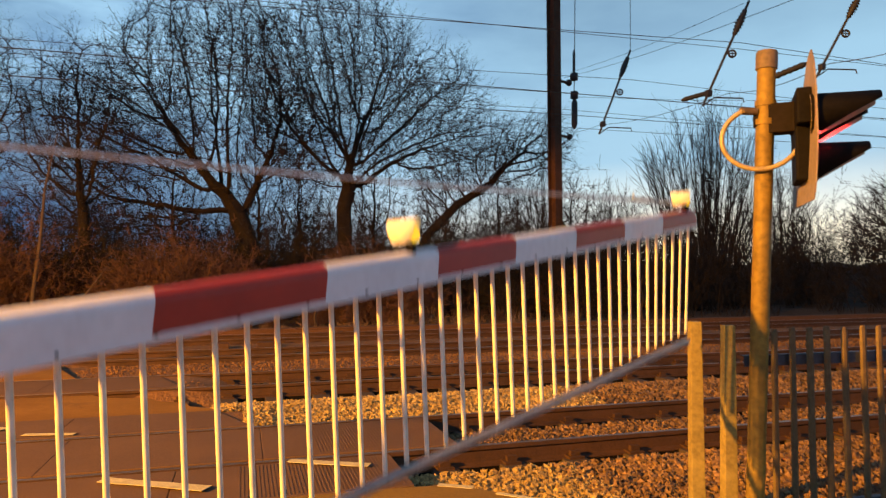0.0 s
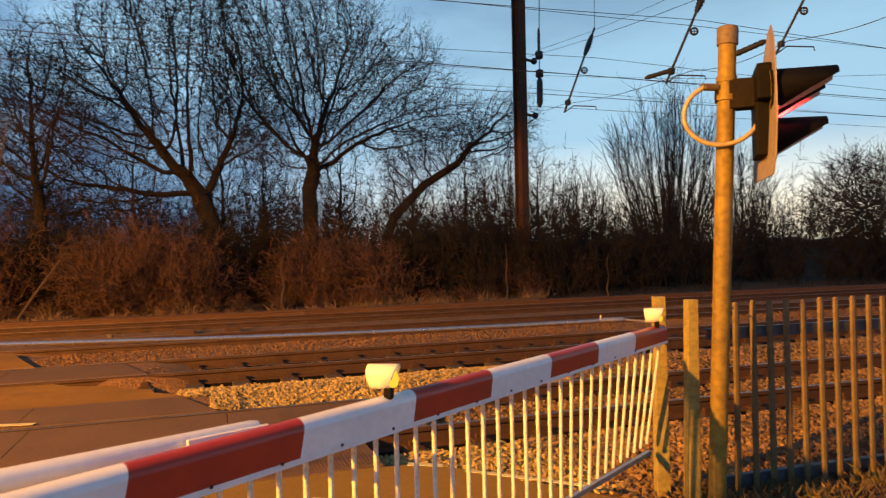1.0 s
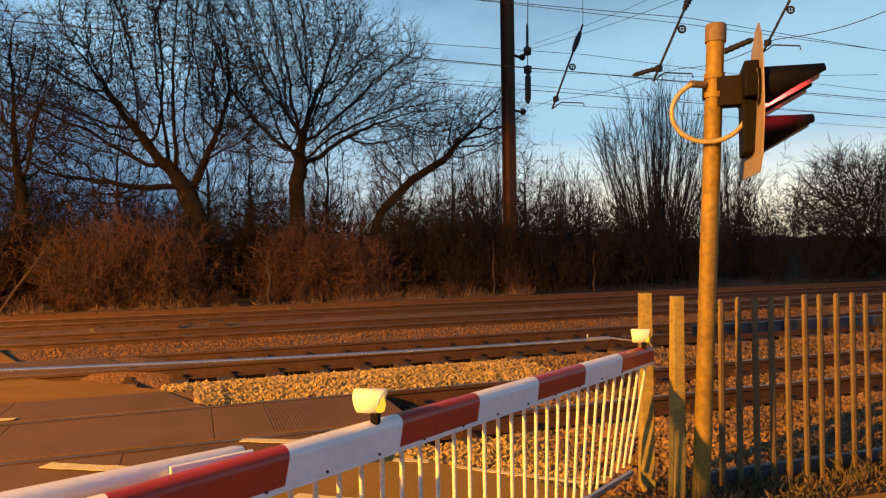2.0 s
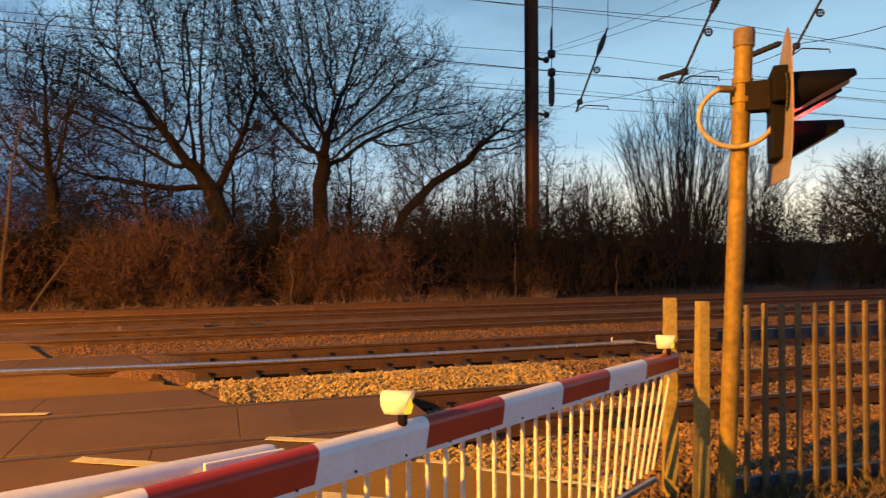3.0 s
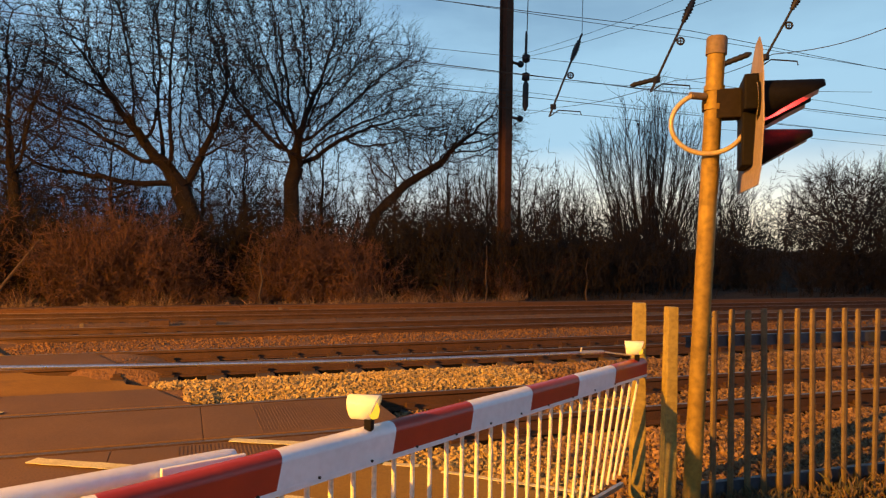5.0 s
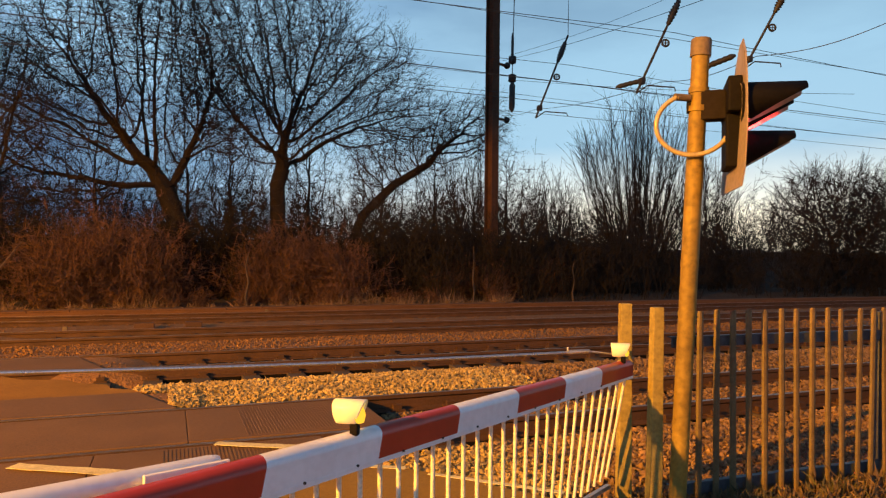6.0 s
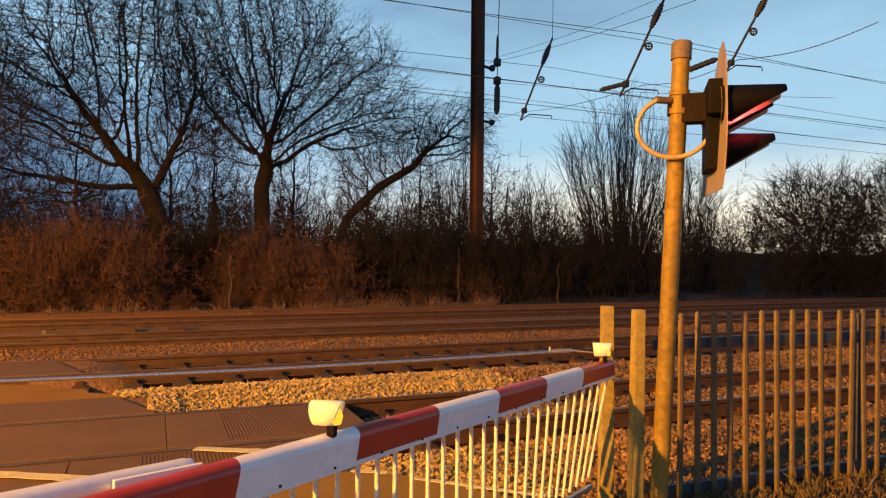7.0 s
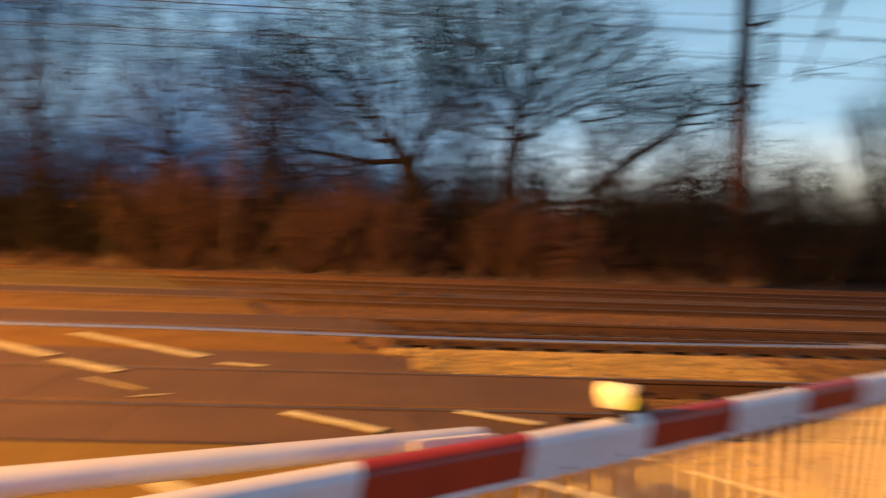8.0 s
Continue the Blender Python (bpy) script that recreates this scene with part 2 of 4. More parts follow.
def shared(name, me, parent, m):
    ob = new(name, me)
    ob.parent = parent
    ob.matrix_basis = m
    return ob


def empty(name, m=None):
    ob = new(name)
    ob.empty_display_size = 0.2
    if m is not None:
        ob.matrix_basis = m
    return ob


def add_box(bm, size, m=None, bevel=0.0):
    m = m or Matrix()
    vs = bmesh.ops.create_cube(bm, size=1.0, matrix=m @ Matrix.Diagonal((*size, 1)))["verts"]
    if bevel:
        edges = list({e for v in vs for e in v.link_edges})
        bmesh.ops.bevel(bm, geom=edges, offset=bevel, segments=2, affect="EDGES", profile=0.6)
    return bm


def box(size, m=None, bevel=0.0):
    return add_box(bmesh.new(), size, m, bevel)


def add_tube(bm, path, radii, sides=10, caps=True):
    """A tube along a path of points."""
    rings = []
    side = None
    for i, p in enumerate(path):
        d = (Vector(path[min(i + 1, len(path) - 1)]) - Vector(path[max(i - 1, 0)])).normalized()
        if side is None:
            side = d.orthogonal().normalized()
        side = (side - d * side.dot(d)).normalized()
        up = d.cross(side)
        r = radii[i] if isinstance(radii, (list, tuple)) else radii
        rings.append([bm.verts.new(Vector(p) + side * r * math.cos(2 * math.pi * k / sides) + up * r * math.sin(2 * math.pi * k / sides)) for k in range(sides)])
    for r0, r1 in zip(rings, rings[1:]):
        for k in range(sides):
            f = bm.faces.new((r0[k], r0[(k + 1) % sides], r1[(k + 1) % sides], r1[k]))
            f.smooth = True
    if caps:
        bm.faces.new([bm.verts.new(v.co) for v in rings[0][::-1]])
        bm.faces.new([bm.verts.new(v.co) for v in rings[-1]])
    return bm


def tube(path, radii, sides=10, caps=True):
    return add_tube(bmesh.new(), path, radii, sides, caps)


def extrude_profile(bm, profile, x0, x1, scale0=1.0, scale1=1.0, smooth=False):
    """A closed profile of (y, z) carried along x."""
    a = [bm.verts.new((x0, y * scale0, z * scale0)) for y, z in profile]
    b = [bm.verts.new((x1, y * scale1, z * scale1)) for y, z in profile]
    k = len(profile)
    for i in range(k):
        f = bm.faces.new((a[i], a[(i + 1) % k], b[(i + 1) % k], b[i]))
        f.smooth = smooth
    bm.faces.new(a[::-1])
    bm.faces.new(b)
    bmesh.ops.recalc_face_normals(bm, faces=bm.faces)
    return bm


# ---- ground ----
def sheet(name, xs, ys, height, mat, label, category="ground"):
    verts = [(x, y, height(x, y)) for y in ys for x in xs]
    w = len(xs)
    faces = [(j * w + i, j * w + i + 1, (j + 1) * w + i + 1, (j + 1) * w + i) for j in range(len(ys) - 1) for i in range(w - 1)]
    return tagged(raw(name, verts, faces, mat, smooth=True), label, category, kind="structure")


def steps(a, b, k):
    return [a + (b - a) * i / k for i in range(k + 1)]


def far_ground(x, y):
    return -0.42 + 0.12 * noise.noise(Vector((x * 0.1, y * 0.1, 0)))


sheet("ground", [-900, -300, -120] + steps(-60, 90, 60) + [160, 400, 900], [-900, -200, -60, -30] + steps(-20, 60, 40) + [120, 400, 900], far_ground, SOIL, "bare brown soil with dead grass reaching the horizon")


RAILS = (6.11, 7.55, 10.50, 11.94, 14.45, 15.89, 18.30, 19.74)


def ballast_height(x, y):
    z = -0.165 + 0.065 * max(0.0, min(1.0, (y - 9.6) / 0.7)) + 0.012 * noise.noise(Vector((x * 2.2, y * 2.2, 3)))
    # hollows between the sleepers, open towards the near side
    if any(-0.74 < y - r < 0.24 for r in (10.50, 11.94)):
        z = min(z, -0.27)
    elif any(-0.30 < y - r < 0.24 for r in RAILS):
        z = min(z, -0.25)
    if 7.7 < y < 10.05:
        z += 0.13 * math.sin(math.pi * (y - 7.7) / 2.7) * max(0.0, 1.0 - max(0.0, (y - 8.9) / 0.85))
    if 12.1 < y < 14.3:
        z += 0.03 * math.sin(math.pi * (y - 12.1) / 2.2)
    # stones heaped against the ends of the crossing panels
    for x0, ya, yb in ((-0.05, 7.6, 8.8), (-1.0, 10.4, 12.05), (-3.6, 14.3, 16.0)):
        if ya < y < yb and x0 - 0.5 < x < x0 + 0.9:
            z = max(z, -0.025 - 0.13 * max(0.0, x - x0 - 0.1))
    if y < 4.9 and x < 3.0:
        z += 0.14 * min(1, (4.9 - y) / 0.5) * min(1, 3.0 - x)
    return z


sheet("track_bed", steps(-45, 90, 300), steps(3.05, 21.0, 138), ballast_height, BALLAST, "bed of rusty stone ballast under the railway tracks", "track bed")


def verge_height(x, y):
    return -0.24 + 0.35 * max(0, min(1, (y - 21) / 3)) + 0.10 * noise.noise(Vector((x * 0.5, y * 0.5, 8)))


sheet("verge", steps(-60, 90, 150), steps(20.6, 30, 14), verge_height, SOIL, "rough verge of soil and withered grass beside the tracks")


def slab(name, outline, z0, z1, mat, label, category="road", bevel=0.01):
    bm = bmesh.new()
    top = bm.faces.new([bm.verts.new((x, y, z1)) for x, y in outline])
    if top.normal.z < 0:
        top.normal_flip()
    bmesh.ops.recalc_face_normals(bm, faces=bm.faces)
    ext = bmesh.ops.extrude_face_region(bm, geom=[top])
    bmesh.ops.translate(bm, vec=(0, 0, z0 - z1), verts=[v for v in ext["geom"] if isinstance(v, bmesh.types.BMVert)])
    bmesh.ops.recalc_face_normals(bm, faces=bm.faces)
    return tagged(part(name, bm, mat), label, category, kind="structure")


# the near approach road, with its ragged edge against the ballast
slab("road", [(-40, -30), (40, -30), (40, 2.5), (6.0, 2.95), (3.6, 3.22), (2.85, 3.55), (2.52, 3.80), (2.25, 4.15), (1.95, 4.55), (1.72, 4.85), (1.42, 5.04), (1.0, 5.08), (-40, 5.08)], -0.4, -0.004, ASPHALT, "worn dark asphalt road leading over the level crossing")
slab("road_between_tracks", [(-40, 8.62), (-0.25, 8.62), (-0.42, 8.85), (-0.66, 9.05), (-0.72, 9.3), (-1.05, 9.5), (-1.22, 9.8), (-1.75, 10.0), (-2.0, 10.3), (-40, 10.3)], -0.4, -0.008, SANDY, "asphalt road strip between two railway tracks")
slab("road_middle_strip", [(-40, 12.12), (-2.6, 12.12), (-3.4, 14.2), (-40, 14.2)], -0.4, -0.008, SANDY, "asphalt road strip between the farther tracks")
slab("road_far_side", [(-40, 16.1), (-5.0, 16.1), (-9.0, 22.5), (-40, 40)], -0.4, -0.008, ASPHALT, "asphalt road beyond the railway tracks")

# ---- rails and sleepers ----
RAIL = [(-0.035, 0.0), (0.035, 0.0), (0.035, -0.035), (0.012, -0.055), (0.012, -0.15), (0.075, -0.170), (0.075, -0.185), (-0.075, -0.185), (-0.075, -0.170), (-0.012, -0.15), (-0.012, -0.055), (-0.035, -0.035)]


def build_track(y0, y1, label):
    track = empty("railway_track")
    tagged(track, label, "railway track", group="railway tracks")
    for y in (y0, y1):
        bm = bmesh.new()
        extrude_profile(bm, [(y + a, z) for a, z in RAIL], -60, 140)
        part("rail", bm, RUST, track, "rusty steel rail")
        bm = bmesh.new()
        extrude_profile(bm, [(y - 0.022, 0.0), (y + 0.026, 0.0), (y + 0.026, 0.0035), (y - 0.022, 0.0035)], -60, 140)
        part("running_surface", bm, HEAD, track, "polished top of the rail head")
    me = None
    mid = (y0 + y1) / 2
    for i in range(62):
        m = pose(-2.2 + i * 0.66 + random.uniform(-0.02, 0.02), mid + random.uniform(-0.03, 0.03), -0.225, 0, 0, random.uniform(-0.6, 0.6))
        if me is None:
            ob = part("sleeper", box((0.25, 2.5, 0.11), bevel=0.012), SLEEPER, track)
            me = ob.data
            ob.matrix_basis = m
        else:
            shared("sleeper", me, track, m)
    # black blocks put in as the shade under the rails between sleepers
    block = None
    for i in range(34 if y0 < 13 else 0):
        for y in (y0, y1):
            m = pose(-1.87 + i * 0.66 + random.uniform(-0.03, 0.03), y - 0.030, -0.228)
            if block is None:
                ob = part("gap_shade_block", box((0.40, 0.10, 0.07), bevel=0.006), GAP_SHADE, track, "black block added as the shade under the rail between sleepers")
                block = ob.data
                ob.matrix_basis = m
            else:
                shared("gap_shade_block", block, track, m)
    chair = None
    for i in range(40):
        for y in (y0, y1):
            m = pose(-2.2 + i * 0.66, y, -0.16)
            if chair is None:
                bm = box((0.16, 0.30, 0.03))
                add_box(bm, (0.10, 0.05, 0.07), pose(0, 0.09, 0.03))
                add_box(bm, (0.10, 0.05, 0.07), pose(0, -0.09, 0.03))
                ob = part("rail_chair", bm, RUST, track)
                chair = ob.data
                ob.matrix_basis = m
            else:
                shared("rail_chair", chair, track, m)
    return track


build_track(RAILS[0], RAILS[1], "rusty railway track on timber sleepers in pale ballast")
build_track(RAILS[2], RAILS[3], "railway track with dark rusty rails on brown ballast")
build_track(RAILS[4], RAILS[5], "railway track with worn rusty rails on brown ballast")
build_track(RAILS[6], RAILS[7], "rusty railway track beside the overgrown verge")
def foot_height(x, y):
    return -0.03 - 0.12 * min(1.0, max(0.0, (y - 3.3) / 0.35)) + 0.02 * noise.noise(Vector((x * 1.7, y * 1.7, 4)))


sheet("fence_verge", steps(2.95, 30, 110), steps(2.4, 3.95, 14), foot_height, SOIL, "trodden soil and thin grass at the foot of the fence")
trough = empty("cable_trough")
tagged(trough, "long low rust-stained concrete cable trough along the verge", "cable trough")
part("channel", box((120, 0.30, 0.30), pose(20, 20.75, -0.13), bevel=0.012), TROUGH, trough)
lid = None
for k in range(62):
    m = pose(-20 + k * 1.0, 20.75 + random.uniform(-0.012, 0.012), 0.045 + random.uniform(-0.006, 0.008), random.uniform(-0.8, 0.8), 0, random.uniform(-0.5, 0.5))
    if lid is None:
        ob = part("lid", box((0.985, 0.36, 0.05), bevel=0.008), TROUGH, trough)
        ob.matrix_basis, lid = m, ob.data
    else:
        shared("lid", lid, trough, m)


# ---- crossing deck ----
def build_deck(name, y0, y1, right_end, ribbed, label, top=-0.006, length=1.8, count=7, skew=0.0):
    deck = empty(name)
    tagged(deck, label, "crossing deck", kind="structure")
    for i in range(count):
        x1 = right_end - i * length
        bm = box((length - 0.004, y1 - y0, 0.13), pose(x1 - length / 2, (y0 + y1) / 2, top - 0.065), bevel=0.006)
        if i < 1 and skew:
            # the last panel is cut off at a slant
            for v in bm.verts:
                if v.co.x > x1 - length / 2:
                    v.co.x += skew * (0.3 - (v.co.y - y0) / (y1 - y0))
        if ribbed and i < 1:
            x = x1 - length * 0.72
            while x < x1 - 0.05:
                add_box(bm, (0.011, y1 - y0 - 0.08, 0.005), pose(x, (y0 + y1) / 2, top + 0.0005))
                x += 0.030
        part("panel", bm, PANEL, deck)
    return deck


build_deck("deck_1", 6.20, 7.46, 1.95, True, "dark ribbed rubber panels between the rails of the near track", 0.004)
build_deck("deck_2", 5.09, 6.04, 1.25, True, "dark rubber panels along the outer side of the near rail", 0.0)
build_deck("deck_3", 7.62, 8.60, -0.05, False, "dark rubber panels beyond the near track", 0.006, skew=0.40)
build_deck("deck_4", 10.59, 11.85, -1.0, False, "dark crossing panels between the rails of the second track", 0.004, skew=0.45)
build_deck("deck_5", 14.54, 15.80, -3.6, False, "dark crossing panels between the rails of the farthest track", 0.004, skew=0.8)


# ---- road markings ----
def road_line(x0, y0, x1, y1, width, z=0.008, name="road_marking"):
    a, b = Vector((x0, y0)), Vector((x1, y1))
    d = b - a
    k = 10
    bm = bmesh.new()
    q = Vector((-d.y, d.x)).normalized()
    low, high = [], []
    for i in range(k + 1):
        c = a + d * i / k
        low.append(bm.verts.new((*(c - q * width * (0.5 + random.uniform(-0.08, 0.04))), z)))
        high.append(bm.verts.new((*(c + q * width * (0.5 + random.uniform(-0.08, 0.04))), z)))
    for i in range(k):
        bm.faces.new((low[i], low[i + 1], high[i + 1], high[i]))
    bmesh.ops.recalc_face_normals(bm, faces=bm.faces)
    ext = bmesh.ops.extrude_face_region(bm, geom=list(bm.faces))
    bmesh.ops.translate(bm, vec=(0, 0, 0.004), verts=[v for v in ext["geom"] if isinstance(v, bmesh.types.BMVert)])
    ob = part(name, bm, PAINT_LINE)
    return tagged(ob, "worn white painted dash on the crossing road", "road marking", group="road markings", kind="structure")


for row in [(-4.50, 9.52, -2.42, 8.12, 0.17), (-5.9, 9.2, -4.04, 7.97, 0.17), (-3.90, 7.78, -3.02, 7.25, 0.15), (-2.15, 7.80, -1.66, 7.68, 0.09), (-1.08, 5.88, -0.28, 5.41, 0.13), (0.36, 6.02, 1.00, 5.68, 0.11),
            (1.42, 5.04, 1.66, 4.90, 0.07), (0.60, 4.53, 1.18, 4.14, 0.11), (-1.82, 4.54, -1.00, 3.90, 0.17), (1.78, 4.72, 2.50, 4.02, 0.05), (-2.50, 6.28, -2.22, 6.38, 0.025), (-3.2, 6.95, -2.5, 6.52, 0.02)]:
    road_line(*row, z=0.016 if row[1] > 5.1 else 0.0)


# ---- trackside boxes ----
for x, y, w in ((-0.55, 16.9, 0.42), (0.50, 16.9, 0.36)):
    box_ob = part("trackside_box", box((w, 0.3, 0.26), pose(x, y, -0.09), bevel=0.015), RUST)
    tagged(box_ob, "small dark steel box standing on the ballast", "trackside box", group="trackside boxes")
for x, y in ((-2.1, 16.6), (2.6, 20.4), (-6.0, 20.6)):
    peg = part("marker_peg", box((0.09, 0.06, 0.24), pose(x, y, -0.10), bevel=0.01), CAP)
    tagged(peg, "small weathered marker peg standing in the ballast", "marker peg", group="marker pegs")


# ---- ballast stones ----
def stone_field(name, spots, mat, label, category="ballast"):
    """Loose stones, joined; each a squashed and turned eight-sided lump."""
    base = np.array([(1, 0, 0), (-1, 0, 0), (0, 1, 0), (0, -1, 0), (0, 0, 1), (0, 0, -1)], float)
    tri = np.array([(0, 2, 4), (2, 1, 4), (1, 3, 4), (3, 0, 4), (2, 0, 5), (1, 2, 5), (3, 1, 5), (0, 3, 5)])
    rng = np.random.default_rng(len(spots))
    k = len(spots)
    spots = np.array(spots)
    v = base[None] * rng.uniform(0.7, 1.25, (k, 6, 1)) * spots[:, 3, None, None] * rng.uniform(0.6, 1.1, (k, 1, 3))
    v = v + rng.normal(0, 0.22, v.shape) * spots[:, 3, None, None]
    q, _ = np.linalg.qr(rng.normal(size=(k, 3, 3)))
    v = np.einsum("kij,knj->kni", q, v) + spots[:, None, :3]
    f = (tri[None] + 6 * np.arange(k)[:, None, None]).reshape(-1, 3)
    me = bpy.data.meshes.new(name)
    me.from_pydata(v.reshape(-1, 3).tolist(), [], f.tolist())
    me.materials.append(mat)
    return tagged(new(name, me), label, category, kind="stuff")


def on_deck(x, y):
    if y < 5.1:
        edge = np.interp(y, [3.3, 3.75, 4.15, 4.55, 4.85, 5.08], [6.0, 2.55, 2.25, 1.95, 1.72, 1.0])
    elif y < 6.2:
        edge = 1.27
    elif y < 7.56:
        edge = 1.98
    elif y < 8.61:
        edge = 0.0
    elif y < 10.5:
        edge = np.interp(y, [8.62, 9.75, 10.3], [-0.25, -1.3, -2.0])
    elif y < 12.0:
        edge = -0.98
    elif y < 14.3:
        edge = -2.8
    else:
        edge = -3.6
    return x < edge


def scatter(count, x0, x1, y0, y1, size, lift=0.01):
    out = []
    for _ in range(count):
        x, y = random.uniform(x0, x1), random.uniform(y0, y1)
        if on_deck(x, y) or any(-0.30 < y - r < 0.22 for r in RAILS):
            continue
        out.append((x, y, ballast_height(x, y) + lift + random.uniform(-0.01, 0.015), size * random.uniform(0.6, 1.35)))
    return out


pale = scatter(15000, -0.4, 4.6, 7.75, 9.84, 0.027, 0.012) + scatter(5200, 0.9, 2.9, 4.2, 5.9, 0.026)
pale += scatter(300, 0.02, 0.30, 7.70, 8.75, 0.027, 0.025)
stone_field("ballast_stones", pale, STONE, "loose pale angular ballast stones between the tracks")
brown = scatter(8500, 4.2, 12, 7.75, 9.86, 0.030) + scatter(10500, 2.7, 8.0, 4.0, 5.9, 0.028) + scatter(4800, 1.9, 9.0, 6.3, 7.36, 0.025) + scatter(5500, 8.0, 16, 4.0, 7.4, 0.036)
stone_field("brown_ballast_stones", brown, STONE_BROWN, "brown ballast stones behind the fence, darker than the pale ones")
rusty = scatter(9000, -3, 16, 12.15, 14.2, 0.021, 0.004) + scatter(1500, -3, 20, 10.75, 11.3, 0.018, 0.0) + scatter(2500, -4, 26, 16.1, 18.1, 0.018, 0.0) + scatter(4000, 12, 34, 7.7, 14.2, 0.045)
stone_field("rusty_ballast_stones", rusty, STONE_RUST, "rust-brown ballast stones round the farther tracks")


# ---- fence ----
def build_fence():
    fence = empty("palisade_fence", pose(3.28, 3.80, 0, 0, 0, -2.2))
    tagged(fence, "weathered steel palisade fence along the railway, with grimy pales", "fence")
    h = 1.375
    half = [(-0.028, 0.0), (-0.018, 0.014), (0.0, 0.020), (0.018, 0.014), (0.028, 0.0), (0.018, 0.005), (0.0, 0.010), (-0.018, 0.005)]
    bm = bmesh.new()
    rings = []
    for z, s in ((0.0, 1.0), (h - 0.02, 1.0), (h, 0.7)):
        rings.append([bm.verts.new((a * s, -b, z)) for a, b in half])
    k = len(half)
    for r0, r1 in zip(rings, rings[1:]):
        for i in range(k):
            bm.faces.new((r0[i], r0[(i + 1) % k], r1[(i + 1) % k], r1[i]))
    bm.faces.new(rings[-1])
    bmesh.ops.recalc_face_normals(bm, faces=bm.faces)
    me = bpy.data.meshes.new("pale")
    bm.to_mesh(me)
    me.materials.append(PALE_LIT)
    bm.free()
    for i in range(78):
        x = 0.02 + i * 0.150
        m = pose(x + random.uniform(-0.006, 0.006), 0, -0.135 + random.uniform(-0.008, 0.008), random.uniform(-0.8, 0.8), random.uniform(-0.7, 0.7), random.uniform(-5, 5))
        shared("pale", me, fence, m)
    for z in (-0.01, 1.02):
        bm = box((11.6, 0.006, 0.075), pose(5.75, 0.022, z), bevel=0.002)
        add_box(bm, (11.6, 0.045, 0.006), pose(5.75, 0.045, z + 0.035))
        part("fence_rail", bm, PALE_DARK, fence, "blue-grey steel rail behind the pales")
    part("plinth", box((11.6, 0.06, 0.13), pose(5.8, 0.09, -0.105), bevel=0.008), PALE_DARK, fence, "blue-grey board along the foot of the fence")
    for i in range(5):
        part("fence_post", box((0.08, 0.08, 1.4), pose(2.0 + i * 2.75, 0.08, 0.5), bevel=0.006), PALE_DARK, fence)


build_fence()


def build_timber_post(x, y, h, w, lean, turn):
    bm = box((w, w, h + 0.2), pose(0, 0, h / 2 - 0.1), bevel=0.008)
    for v in bm.verts:
        if v.co.z > h - 0.02:
            v.co.x *= 0.80
            v.co.y *= 0.80
        elif v.co.z > h - 0.05:
            v.co.z -= 0.02
    ob = part("timber_post", bm, TIMBER)
    ob.matrix_basis = pose(x, y, 0, 0, lean, turn)
    tagged(ob, "square weathered timber post with chamfered top at the fence end", "post", group="timber posts")
    return ob


build_timber_post(3.06, 4.12, 1.275, 0.10, 0.2, -20)
build_timber_post(3.07, 3.80, 1.27, 0.092, 0.7, -14)
bm = tube([(3.05, 3.60, 1.215), (3.25, 3.66, 1.21), (3.40, 3.75, 1.20)], 0.004, 5)
tagged(part("tie_wire", bm, CABLE), "thin dark wire tying the signal post to the fence", "wire")


